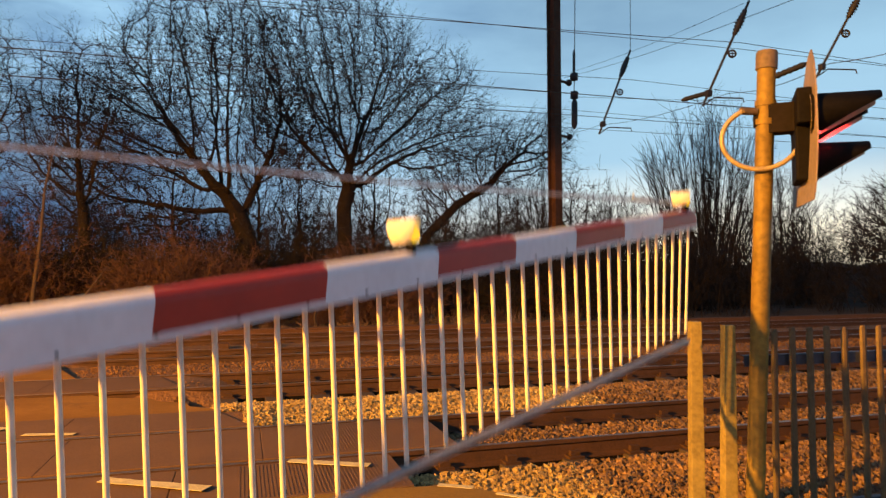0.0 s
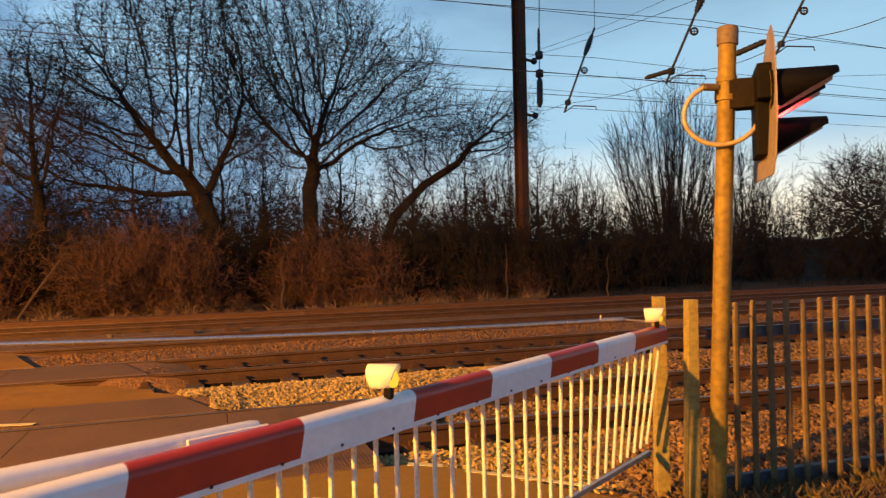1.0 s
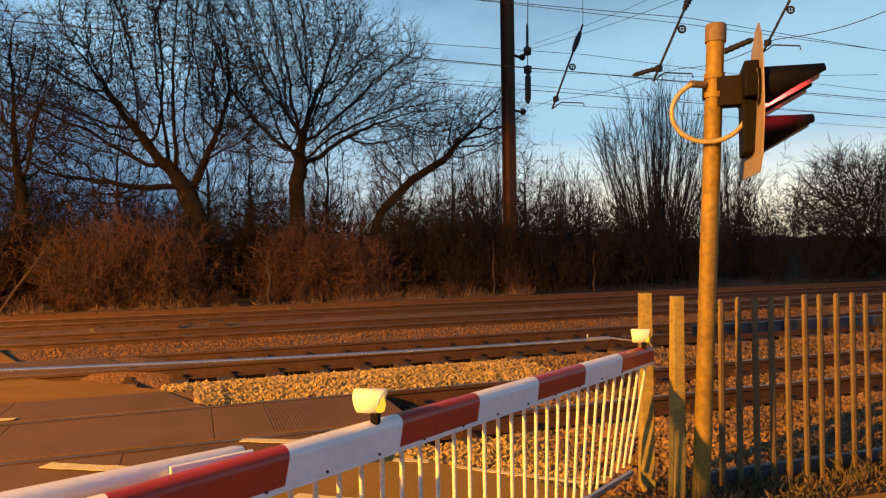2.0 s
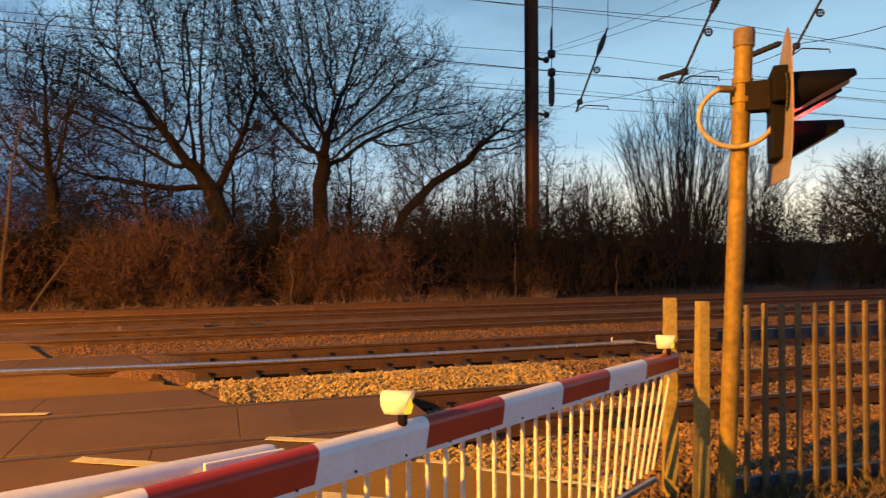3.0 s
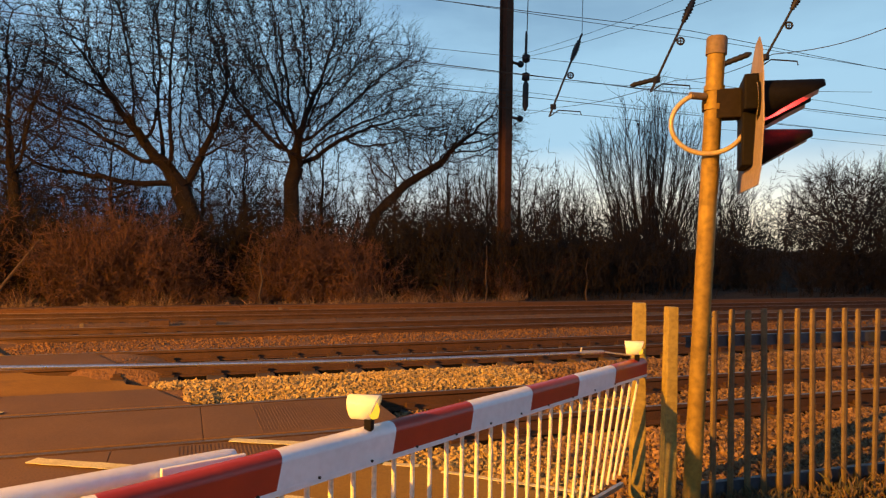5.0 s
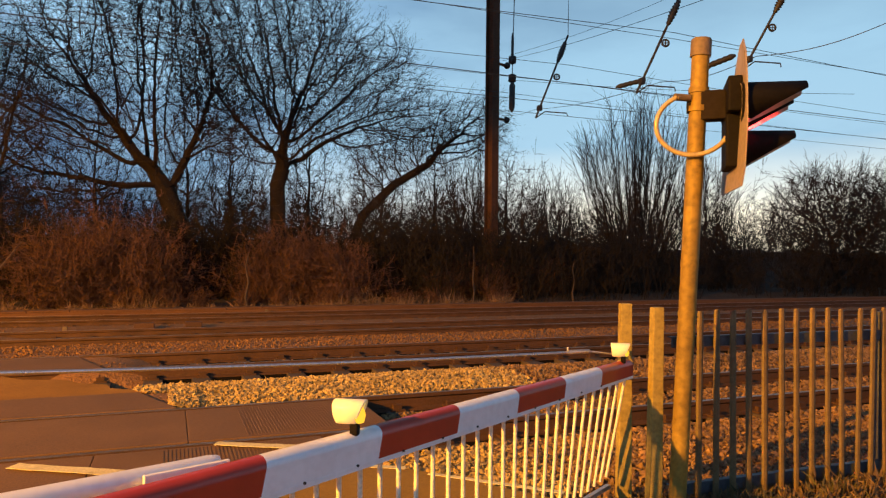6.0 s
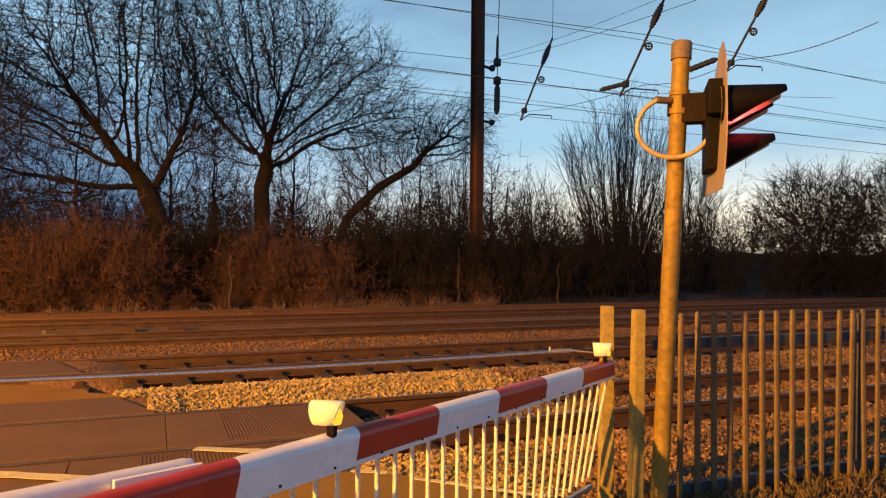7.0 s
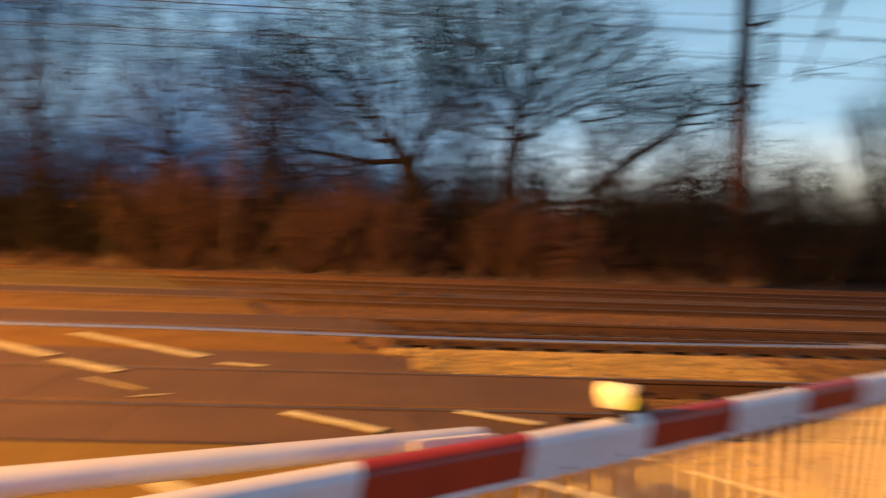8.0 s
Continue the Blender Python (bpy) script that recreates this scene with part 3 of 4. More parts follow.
# ---- crossing signal ----
def build_signal():
    signal = empty("level_crossing_signal", pose(3.12, 3.625, 0))
    tagged(signal, "tall yellowish signal post with black road-signal head and conduit loop", "signal")
    lean = Vector((0.10, -0.088, 3.065))
    pts = [lean * k for k in (-0.06, 0.2, 0.5, 0.8, 0.97)]
    part("post", tube(pts, 0.056, 20), GREYPOST, signal, "stained yellowish steel post")
    part("cap", tube([lean * 0.958, lean * 0.992, lean * 0.996], [0.066, 0.066, 0.060], 24), CAP, signal, "dull grey post cap")
    for k, r in ((0.512, 0.059), (0.405, 0.059), (0.845, 0.067), (0.885, 0.065)):
        part("collar", tube([lean * (k - 0.006), lean * (k + 0.006)], r, 20), GREYPOST, signal)
    at = lean * 0.865
    side = Vector((0.755, -0.655, 0))
    near = Vector((-0.655, -0.755, 0))
    # flexible conduit looping from one side of the post round the front to the other
    loop = []
    for i in range(25):
        a = radians(114 + i * 240 / 24)
        loop.append(at + side * (-0.033 + 0.228 * math.cos(a)) + near * (0.09 - 0.02 * math.cos(a)) + Vector((0, 0, -0.175 + 0.20 * math.sin(a))))
    loop += [loop[-1] + Vector((0, 0, 0.05)), loop[-1] + Vector((0, 0, 0.10)) - side * 0.005]
    part("conduit_loop", tube(loop, 0.0155, 10), HOSE, signal, "pale glossy flexible conduit loop")
    part("conduit_gland", tube([loop[0] - side * 0.02, loop[0] + side * 0.07 - near * 0.06], 0.024, 10), CAP, signal)
    # head, turned to the road; its own x axis points to the driver
    turn = pose(*(at + Vector((-0.055, 0.047, -0.045))), 0, 0, -38.5)
    head = empty("signal_head", turn)
    head.parent = signal
    part("bracket", box((0.16, 0.12, 0.19), pose(0.165, 0, 0.0), bevel=0.008), BOXES, head, "dark brown steel bracket")
    part("bracket_arm", box((0.12, 0.07, 0.08), pose(0.06, 0, 0.0), bevel=0.008), BOXES, head)
    part("back_box", box((0.085, 0.46, 0.22), pose(0.275, 0, 0.03), bevel=0.012), BLACK, head)
    part("lower_back_box", box((0.085, 0.30, 0.34), pose(0.272, 0, -0.25), bevel=0.012), BLACK, head)
    # backing board, warped
    bm = bmesh.new()
    rows_ = [(0.40, 0.10), (0.29, 0.26), (0.10, 0.36), (-0.20, 0.40), (-0.46, 0.38), (-0.56, 0.32)]
    grid = []
    for z, w in rows_:
        t = 0.5 - z
        ring = []
        for j in range(9):
            y = -w + 2 * w * j / 8
            ring.append(bm.verts.new((0.335 - 0.05 * t - y * 0.10 * (t - 0.25) - 0.03 * max(0, t - 0.75), y, z)))
        grid.append(ring)
    for r0, r1 in zip(grid, grid[1:]):
        for j in range(8):
            bm.faces.new((r0[j], r0[j + 1], r1[j + 1], r1[j]))
    ext = bmesh.ops.extrude_face_region(bm, geom=list(bm.faces))
    bmesh.ops.translate(bm, vec=(0.008, 0, 0), verts=[v for v in ext["geom"] if isinstance(v, bmesh.types.BMVert)])
    bmesh.ops.recalc_face_normals(bm, faces=bm.faces)
    part("backing_board", bm, BOARD, head, "warped thin backing board, brown at the rear")
    lenses = []
    for y, z, r, length in ((-0.21, -0.035, 0.115, 0.325), (0.21, -0.035, 0.115, 0.325), (0.0, -0.293, 0.112, 0.30)):
        bm = bmesh.new()
        inner, outer = [], []
        k = 20
        for ring, rr in ((outer, r + 0.012), (inner, r + 0.004)):
            for i in range(k + 1):
                a = radians(-53 + i * 286 / k)
                s = math.sin(a)
                reach = length * (0.06 + 0.94 * max(0.0, min(1.0, (s + 0.80) / 1.35)))
                ring.append((bm.verts.new((0.30, y + rr * math.cos(a), z + rr * s)), bm.verts.new((0.34 + reach, y + rr * 1.02 * math.cos(a), z + rr * s * 1.0 - 0.012))))
        for ring in (outer, inner):
            for i in range(k):
                f = bm.faces.new((ring[i][0], ring[i + 1][0], ring[i + 1][1], ring[i][1]))
                f.smooth = True
                f.material_index = 0 if ring is outer else 1
        for i in range(k):
            bm.faces.new((outer[i][1], outer[i + 1][1], inner[i + 1][1], inner[i][1]))
        for i in (0, k):
            bm.faces.new((outer[i][0], outer[i][1], inner[i][1], inner[i][0]))
        bmesh.ops.recalc_face_normals(bm, faces=bm.faces)
        part("hood", bm, [BLACK, HOOD_LINING], head, "long black lamp hood")
        part("lamp_bowl", tube([(0.31, y, z), (0.345, y, z)], r, 24), BLACK, head)
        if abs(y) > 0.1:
            # made-up drum that switches the lamp: one face lit, the other dark; it turns inside its hood
            drum = empty("flash_switch_pivot", pose(0.388, y, z))
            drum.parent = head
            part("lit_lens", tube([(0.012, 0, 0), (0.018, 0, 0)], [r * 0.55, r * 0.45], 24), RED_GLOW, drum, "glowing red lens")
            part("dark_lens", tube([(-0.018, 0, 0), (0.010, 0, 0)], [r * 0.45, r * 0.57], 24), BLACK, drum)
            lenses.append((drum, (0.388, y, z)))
        else:
            part("amber_lens", tube([(0.345, y, z), (0.36, y, z)], [r * 0.93, r * 0.7], 24), RED_DULL, head)
    return lenses


LENSES = build_signal()


# ---- barrier ----
BOOM_LENGTH = 9.0
PIVOT = (3.0 - 0.8746 * BOOM_LENGTH, 4.006 - 0.4848 * BOOM_LENGTH, 0.80)
BOOM_TURN = 29.0
ROD_DROP = 0.79


def boom_tilt(z):
    """The boom's lift in degrees for a height of its tip's upper edge."""
    return math.degrees(math.asin((z - 0.875) / BOOM_LENGTH))


TIP = [(0.0, 2.059), (0.1, 1.865), (0.2, 1.69), (0.3, 1.542), (0.4, 1.41), (0.5, 1.30), (0.7, 1.190), (1.0, 1.086), (1.2, 1.005), (1.5, 0.920), (1.7, 0.905), (2.2, 0.925), (2.8, 0.932), (3.0, 0.906), (3.5, 0.918), (4.0, 0.886), (4.5, 0.886), (5.2, 0.90), (6.0, 0.887), (6.5, 0.896), (7.0, 0.907), (7.5, 0.900), (8.0, 0.905)]


def build_barrier():
    barrier = empty("level_crossing_barrier")
    tagged(barrier, "red and white striped barrier boom with hanging white rod skirt", "barrier")
    low = 0.075

    def section(x):
        h = 0.175 - 0.062 * x / BOOM_LENGTH
        w = 0.058 - 0.014 * x / BOOM_LENGTH
        prof = [(-w, -h + low), (w, -h + low)]
        for i in range(9):
            a = radians(i * 22.5)
            prof.append((w * math.cos(a), low - 0.8 * w + 0.8 * w * math.sin(a)))
        return prof

    from_tip = [0, 0.47, 0.95, 1.46, 1.98, 2.51, 3.09, 3.72, 4.35, 5.0, 5.65, 6.3, 6.95, 7.6, 8.25]
    for i, (a, b) in enumerate(zip(from_tip, from_tip[1:])):
        x1, x0 = BOOM_LENGTH - a, BOOM_LENGTH - b
        bm = bmesh.new()
        slant = 0.035
        rings = []
        for x in (x0, x1):
            ring = []
            for y, z in section(x):
                lag = 0 if (x == x1 and i == 0) else slant * (z - low) / 0.15
                ring.append(bm.verts.new((x + lag, y, z)))
            rings.append(ring)
        k = len(rings[0])
        for j in range(k):
            f = bm.faces.new((rings[0][j], rings[0][(j + 1) % k], rings[1][(j + 1) % k], rings[1][j]))
            f.smooth = 2 <= j < k - 1
        bmesh.ops.recalc_face_normals(bm, faces=bm.faces)
        for ring in rings:
            bm.faces.new([bm.verts.new(v.co) for v in ring])
        part("boom_section", bm, RED if i % 2 == 0 else WHITE, barrier, "red boom section" if i % 2 == 0 else "white boom section")
    # slim white skirt rail under the boom, with its dark bolts
    bm = bmesh.new()
    prof0, prof1 = section(1.5), section(BOOM_LENGTH)
    a = [bm.verts.new((1.5, y, prof0[0][1] + z)) for y, z in ((-0.056, 0.004), (0.05, 0.004), (0.05, -0.022), (-0.056, -0.022))]
    b = [bm.verts.new((BOOM_LENGTH, y, prof1[0][1] + z)) for y, z in ((-0.046, 0.004), (0.04, 0.004), (0.04, -0.014), (-0.046, -0.014))]
    for i in range(4):
        bm.faces.new((a[i], a[(i + 1) % 4], b[(i + 1) % 4], b[i]))
    bm.faces.new(a[::-1])
    bm.faces.new(b)
    bmesh.ops.recalc_face_normals(bm, faces=bm.faces)
    part("skirt_rail", bm, WHITE, barrier)
    bolt = None
    for i in range(24):
        x = BOOM_LENGTH - 0.5 - i * 0.27
        z = section(x)[0][1] + 0.004
        m = pose(x, -0.058 + 0.014 * x / BOOM_LENGTH, z, 90)
        if bolt is None:
            ob = part("bolt", tube([(0, 0, -0.004), (0, 0, 0.006)], 0.006, 6), CABLE, barrier)
            ob.matrix_basis, bolt = m, ob.data
        else:
            shared("bolt", bolt, barrier, m)
    # hinged rods
    rods = []
    me = None
    x = BOOM_LENGTH - 0.035
    while x > 2.2:
        z = section(x)[0][1] - 0.012
        if me is None:
            ob = part("skirt_rod", tube([(0, 0, 0), (0, 0, -ROD_DROP + 0.07)], 0.0105, 8), ROD, barrier)
            me = ob.data
        else:
            ob = shared("skirt_rod", me, barrier, Matrix())
        rods.append((ob, x, z))
        x -= 0.1165
    bar = part("skirt_bar", box((BOOM_LENGTH - 2.0, 0.03, 0.032), pose(-(BOOM_LENGTH - 2.0) / 2, 0, 0), bevel=0.004), ALLOY, barrier, "dull alloy bar under the skirt rods")
    # lamps on the boom
    for x, s in ((BOOM_LENGTH - 0.12, 0.95), (BOOM_LENGTH - 2.66, 1.0)):
        lamp = empty("boom_lamp", pose(x, 0, low + 0.008, 0, 0, -62))
        lamp.parent = barrier
        hood = bmesh.new()
        rings = []
        k = 24
        # carried along its own x axis: closed slanting back, flaring to the lens; drawn in towards the foot
        for along, r, tip in ((-0.060, 0.047, 0.006), (-0.058, 0.050, 0.006), (0.0, 0.051, -0.006), (0.048, 0.052, -0.020), (0.052, 0.048, -0.020), (0.042, 0.045, -0.020)):
            ring = []
            for q in range(k):
                a = 2 * math.pi * q / k
                up = math.sin(a)
                ring.append(hood.verts.new((s * (along - tip * up), s * r * math.cos(a) * (0.84 + 0.16 * up), s * (0.074 + r * up))))
            rings.append(ring)
        for r0, r1 in zip(rings, rings[1:]):
            for q in range(k):
                f = hood.faces.new((r0[q], r0[(q + 1) % k], r1[(q + 1) % k], r1[q]))
                f.smooth = True
        hood.faces.new(rings[0][::-1])
        bmesh.ops.recalc_face_normals(hood, faces=hood.faces)
        part("lamp_hood", hood, LAMP_BODY, lamp, "cream tapered lamp hood, brightened by a faint added glow")
        part("lamp_lens", tube([(0.030 * s, 0, 0.066 * s), (0.047 * s, 0, 0.070 * s), (0.058 * s, 0, 0.074 * s)], [0.040 * s, 0.040 * s, 0.020 * s], 20), AMBER, lamp, "amber glowing lens")
        part("lamp_base", box((0.034 * s, 0.04 * s, 0.05), pose(0.022, 0, 0.005), bevel=0.006), BLACK, lamp)
    # tapered brace meeting the boom
    bm = tube([(0.4, 1.15, 0.0), (BOOM_LENGTH - 4.6, 0.446, 0.012), (BOOM_LENGTH - 3.17, 0.193, 0.02), (BOOM_LENGTH - 3.14, 0.19, 0.02)], [0.056, 0.045, 0.036, 0.030], 16)
    part("brace", bm, WHITE, barrier, "white tapered brace beside the boom")
    part("brace_plate", box((0.30, 0.02, 0.05), pose(BOOM_LENGTH - 3.28, 0.155, 0.02, 0, 0, -10), bevel=0.004), WHITE, barrier)
    part("brace_arm", box((0.06, 0.16, 0.03), pose(BOOM_LENGTH - 3.3, 0.10, -0.03), bevel=0.004), ALLOY, barrier)
    part("pivot_frame", box((0.9, 1.5, 0.12), pose(0.2, 0.55, -0.02), bevel=0.02), ALLOY, barrier)
    return barrier, rods, bar


BARRIER, RODS, SKIRT_BAR = build_barrier()

machine = empty("barrier_machine", pose(PIVOT[0], PIVOT[1], 0, 0, 0, BOOM_TURN))
tagged(machine, "grey steel cabinet that carries and turns the barrier", "barrier machine")
part("cabinet", box((0.55, 0.75, 0.72), pose(-0.1, 0.35, 0.36), bevel=0.02), ALLOY, machine)
part("plinth", box((0.75, 0.95, 0.06), pose(-0.1, 0.35, 0.03), bevel=0.01), CAP, machine)


def build_stay():
    stay = empty("stay_rope")
    tagged(stay, "taut grey stay rope tied to the barrier's tip with a turnbuckle", "rope")
    pts = []
    for i in range(31):
        s = i / 30
        pts.append((-0.1 - 9.0 * s, 0, -0.018 * math.sin(math.pi * min(1, s * 2.2))))
    part("rope", tube(pts, 0.011, 8), STAY, stay)
    bm = tube([(-0.28, 0, 0), (-0.26, 0, 0), (-0.10, 0, 0), (-0.08, 0, 0)], [0.008, 0.016, 0.016, 0.008], 8)
    add_tube(bm, [(-0.08, 0, 0), (0.10, -0.06, -0.02)], 0.007, 6)
    add_tube(bm, [(-0.27, 0, 0.0), (-0.27, 0, 0.035)], 0.008, 6)
    part("turnbuckle", bm, ALLOY, stay, "steel turnbuckle")
    return stay


STAY_ROPE = build_stay()


# ---- street lamps behind and beside the camera ----
def build_street_lamp(place, turn):
    x, y, z = place
    lamp = empty("street_lamp", pose(x, y, 0, 0, 0, turn))
    tagged(lamp, "tall grey street lamp with a lit sodium lantern", "street lamp")
    part("column", tube([(-1.0, 0, -0.3), (-1.0, 0, 1.2), (-1.0, 0, z + 0.2), (-0.7, 0, z + 0.42), (0, 0, z + 0.45)], [0.09, 0.07, 0.05, 0.04, 0.035], 12), ALLOY, lamp)
    part("lantern", box((0.75, 0.26, 0.10), pose(0.1, 0, z + 0.42), bevel=0.03), CAP, lamp)
    part("bowl", box((0.50, 0.18, 0.04), pose(0.1, 0, z + 0.35), bevel=0.015), SODIUM_GLOW, lamp, "glowing lamp bowl")


build_street_lamp(STREET_LAMP, 40)


# ---- overhead line ----
def build_mast():
    mast = empty("catenary_mast", pose(11.80, 24.5, 0, 0, 0, 22))
    tagged(mast, "tall dark brown steel catenary mast beside the tracks", "mast")
    for y in (-0.18, 0.18):
        part("flange", box((0.40, 0.03, 13.4), pose(0, y, 6.3), bevel=0.004), MAST, mast)
    part("web", box((0.05, 0.34, 13.38), pose(0, 0, 6.3)), MAST, mast)
    part("footing", box((0.9, 0.9, 0.5), pose(0, 0, -0.15), bevel=0.03), CAP, mast)
    for z in (7.15, 9.35):
        part("bracket", box((0.50, 0.09, 0.09), pose(0.34, -0.15, z), bevel=0.01), MAST, mast)
        part("insulator", tube([(0.55, -0.2, z), (0.6, -0.2, z), (0.70, -0.2, z), (0.8, -0.2, z)], [0.03, 0.13, 0.13, 0.03], 10), CABLE, mast)


build_mast()


def build_portal():
    portal = empty("catenary_portal")
    tagged(portal, "dark steel beam that carries the overhead line across the tracks", "portal")
    a, b = Vector((11.85, 24.5, 12.7)), Vector((14.0, 1.2, 12.7))
    bm = bmesh.new()
    for dz in (0.0, 0.7):
        add_tube(bm, [a + Vector((0, 0, dz)), b + Vector((0, 0, dz))], 0.06, 6)
    for i in range(16):
        add_tube(bm, [a.lerp(b, i / 16) + Vector((0, 0, 0.7 * (i % 2))), a.lerp(b, (i + 1) / 16) + Vector((0, 0, 0.7 * ((i + 1) % 2)))], 0.03, 5)
    part("beam", bm, MAST, portal)
    part("leg", tube([(14.0, 1.2, -0.3), (14.0, 1.2, 13.4)], 0.16, 8), MAST, portal)
    for x, y in ((9.9, 11.35), (10.63, 16.97), (9.05, 7.95), (11.12, 21.3)):
        part("outrigger", tube([a.lerp(b, (24.5 - y) / 23.3), (x, y, 12.62)], 0.03, 6), MAST, portal)


build_portal()


def wire(points, r=0.016):
    ob = part("overhead_wire", tube(points, r * 0.48, 5), CABLE)
    return tagged(ob, "thin dark overhead line wire above the tracks", "wire", group="overhead wires")


def span(y, z, sag, r=0.014, dy=0.0):
    """A wire along the tracks, sagging between its supports 50 m apart."""
    pts = []
    for i in range(61):
        x = -50 + i * 3.5
        s = ((x - 9.5) / 50) % 1.0
        pts.append((x, y + dy * math.sin(x * 0.12), z - sag * 4 * s * (1 - s)))
    wire(pts, r)


span(11.2, 6.25, 0.45)
span(11.2, 6.12, 0.10, 0.012)
span(11.2, 4.98, 0.03, 0.017, 0.1)
span(15.2, 6.62, 0.35)
span(15.2, 6.15, 0.12, 0.012)
span(15.2, 5.62, 0.03, 0.017, 0.1)
span(15.2, 5.28, 0.03, 0.012)
span(19.0, 6.75, 0.2, 0.013)
for a, b in [((12.3, 24.0, 9.6), (13.0, 15.2, 9.0)), ((11.85, 24.26, 7.28), (10.78, 19.18, 6.37)), ((10.78, 19.18, 6.37), (9.5, 11.6, 5.33)), ((9.5, 11.6, 5.33), (9.0, 8.6, 5.0)),
             ((9.0, 8.6, 5.0), (9.9, 6.8, 5.2)), ((12.0, 24.0, 9.35), (9.6, 9.5, 6.6)), ((12.3, 23.9, 8.6), (20, 15.2, 6.9))]:
    a, b = Vector(a), Vector(b)
    wire([a.lerp(b, i / 10) + Vector((0, 0, -0.12 * math.sin(math.pi * i / 10))) for i in range(11)], 0.014)


def build_arm(top, foot, along, size):
    """A slanting registration drop tube with insulator, pulley and steady arm."""
    arm = empty("registration_arm")
    tagged(arm, "dark slanting overhead line drop tube with ribbed insulator", "overhead fitting", group="registration arms")
    a, b = Vector(top), Vector(foot)
    part("drop_tube", tube([a, b], 0.032 * size, 8), CABLE, arm)
    d = (b - a).normalized()
    pts, rad = [], []
    n_ = 17
    for i in range(n_):
        pts.append(a + (b - a) * (0.08 + 0.24 * i / (n_ - 1)))
        rad.append(size * (0.105 if i % 2 else 0.07) * (0.55 + 0.45 * math.sin(math.pi * i / (n_ - 1))))
    part("insulator", tube(pts, rad, 10), CABLE, arm, "ribbed dark insulator")
    c = a + (b - a) * 0.5 + Vector(along) * 0.15 * size
    q = Vector(along).cross(Vector((0, 0, 1))).normalized()
    ring = [c + (Vector(along) * math.cos(i * 0.5236) + Vector((0, 0, 1)) * math.sin(i * 0.5236)) * 0.085 * size for i in range(13)]
    bm = tube(ring, 0.026 * size, 6, caps=False)
    add_tube(bm, [c - Vector((0, 0, 0.085 * size)), c + Vector((0, 0, 0.085 * size))], 0.014 * size, 5)
    add_tube(bm, [c - Vector(along) * 0.085 * size, c + Vector(along) * 0.085 * size], 0.014 * size, 5)
    part("pulley", bm, CABLE, arm)
    k = a + (b - a) * 0.88
    bm = tube([b, b + Vector(along) * 0.28 * size + Vector((0, 0, 0.20 * size)), b + Vector(along) * 0.95 * size + Vector((0, 0, 0.16 * size)), b + Vector(along) * 0.97 * size + Vector((0, 0, 0.06 * size))], 0.018 * size, 6)
    part("steady_arm", bm, CABLE, arm)
    part("clamp", box((0.14 * size, 0.14 * size, 0.16 * size), Matrix.Translation(k), bevel=0.02), CABLE, arm)
    part("hanger_wire", tube([a, Vector((a.x + 0.05, a.y, 12.62))], 0.009, 5), CABLE, arm)


ALONG = Vector((0.93, -0.37, 0)).normalized()
build_arm((9.85, 11.35, 7.20), (9.12, 11.91, 5.12), ALONG, 0.85)
build_arm((10.58, 16.97, 8.06), (9.80, 17.43, 5.68), ALONG, 0.95)
build_arm((9.0, 7.95, 5.95), (8.55, 8.42, 4.69), ALONG, 0.62)
vertical = empty("hanging_insulator", pose(11.0, 21.3, 0))
tagged(vertical, "string of dark insulators hanging on a vertical wire", "overhead fitting")
part("wire", tube([(0.12, 0, 12.62), (0.05, 0, 9.3), (0, 0, 6.7)], 0.016, 6), CABLE, vertical)
for z, h, r in ((9.0, 0.5, 0.05), (8.55, 0.16, 0.14), (7.9, 0.16, 0.14), (7.25, 0.55, 0.11)):
    part("insulator", tube([(0.02, 0, z - h), (0.02, 0, z - h * 0.7), (0.03, 0, z + h * 0.7), (0.03, 0, z + h)], [0.03, r, r, 0.03], 8), CABLE, vertical)
for p, q in (((9.20, 12.75, 5.45), (9.75, 12.4, 5.60)), ((8.75, 9.55, 5.02), (9.15, 9.2, 5.20))):
    p, q = Vector(p), Vector(q)
    pts = [p.lerp(q, i / 12) for i in range(13)]
    ob = part("line_insulator", tube(pts, [0.02] + [0.058 if i % 2 else 0.045 for i in range(11)] + [0.02], 8), CABLE)
    tagged(ob, "dark ribbed insulator in a cross-span wire", "overhead fitting", group="line insulators")


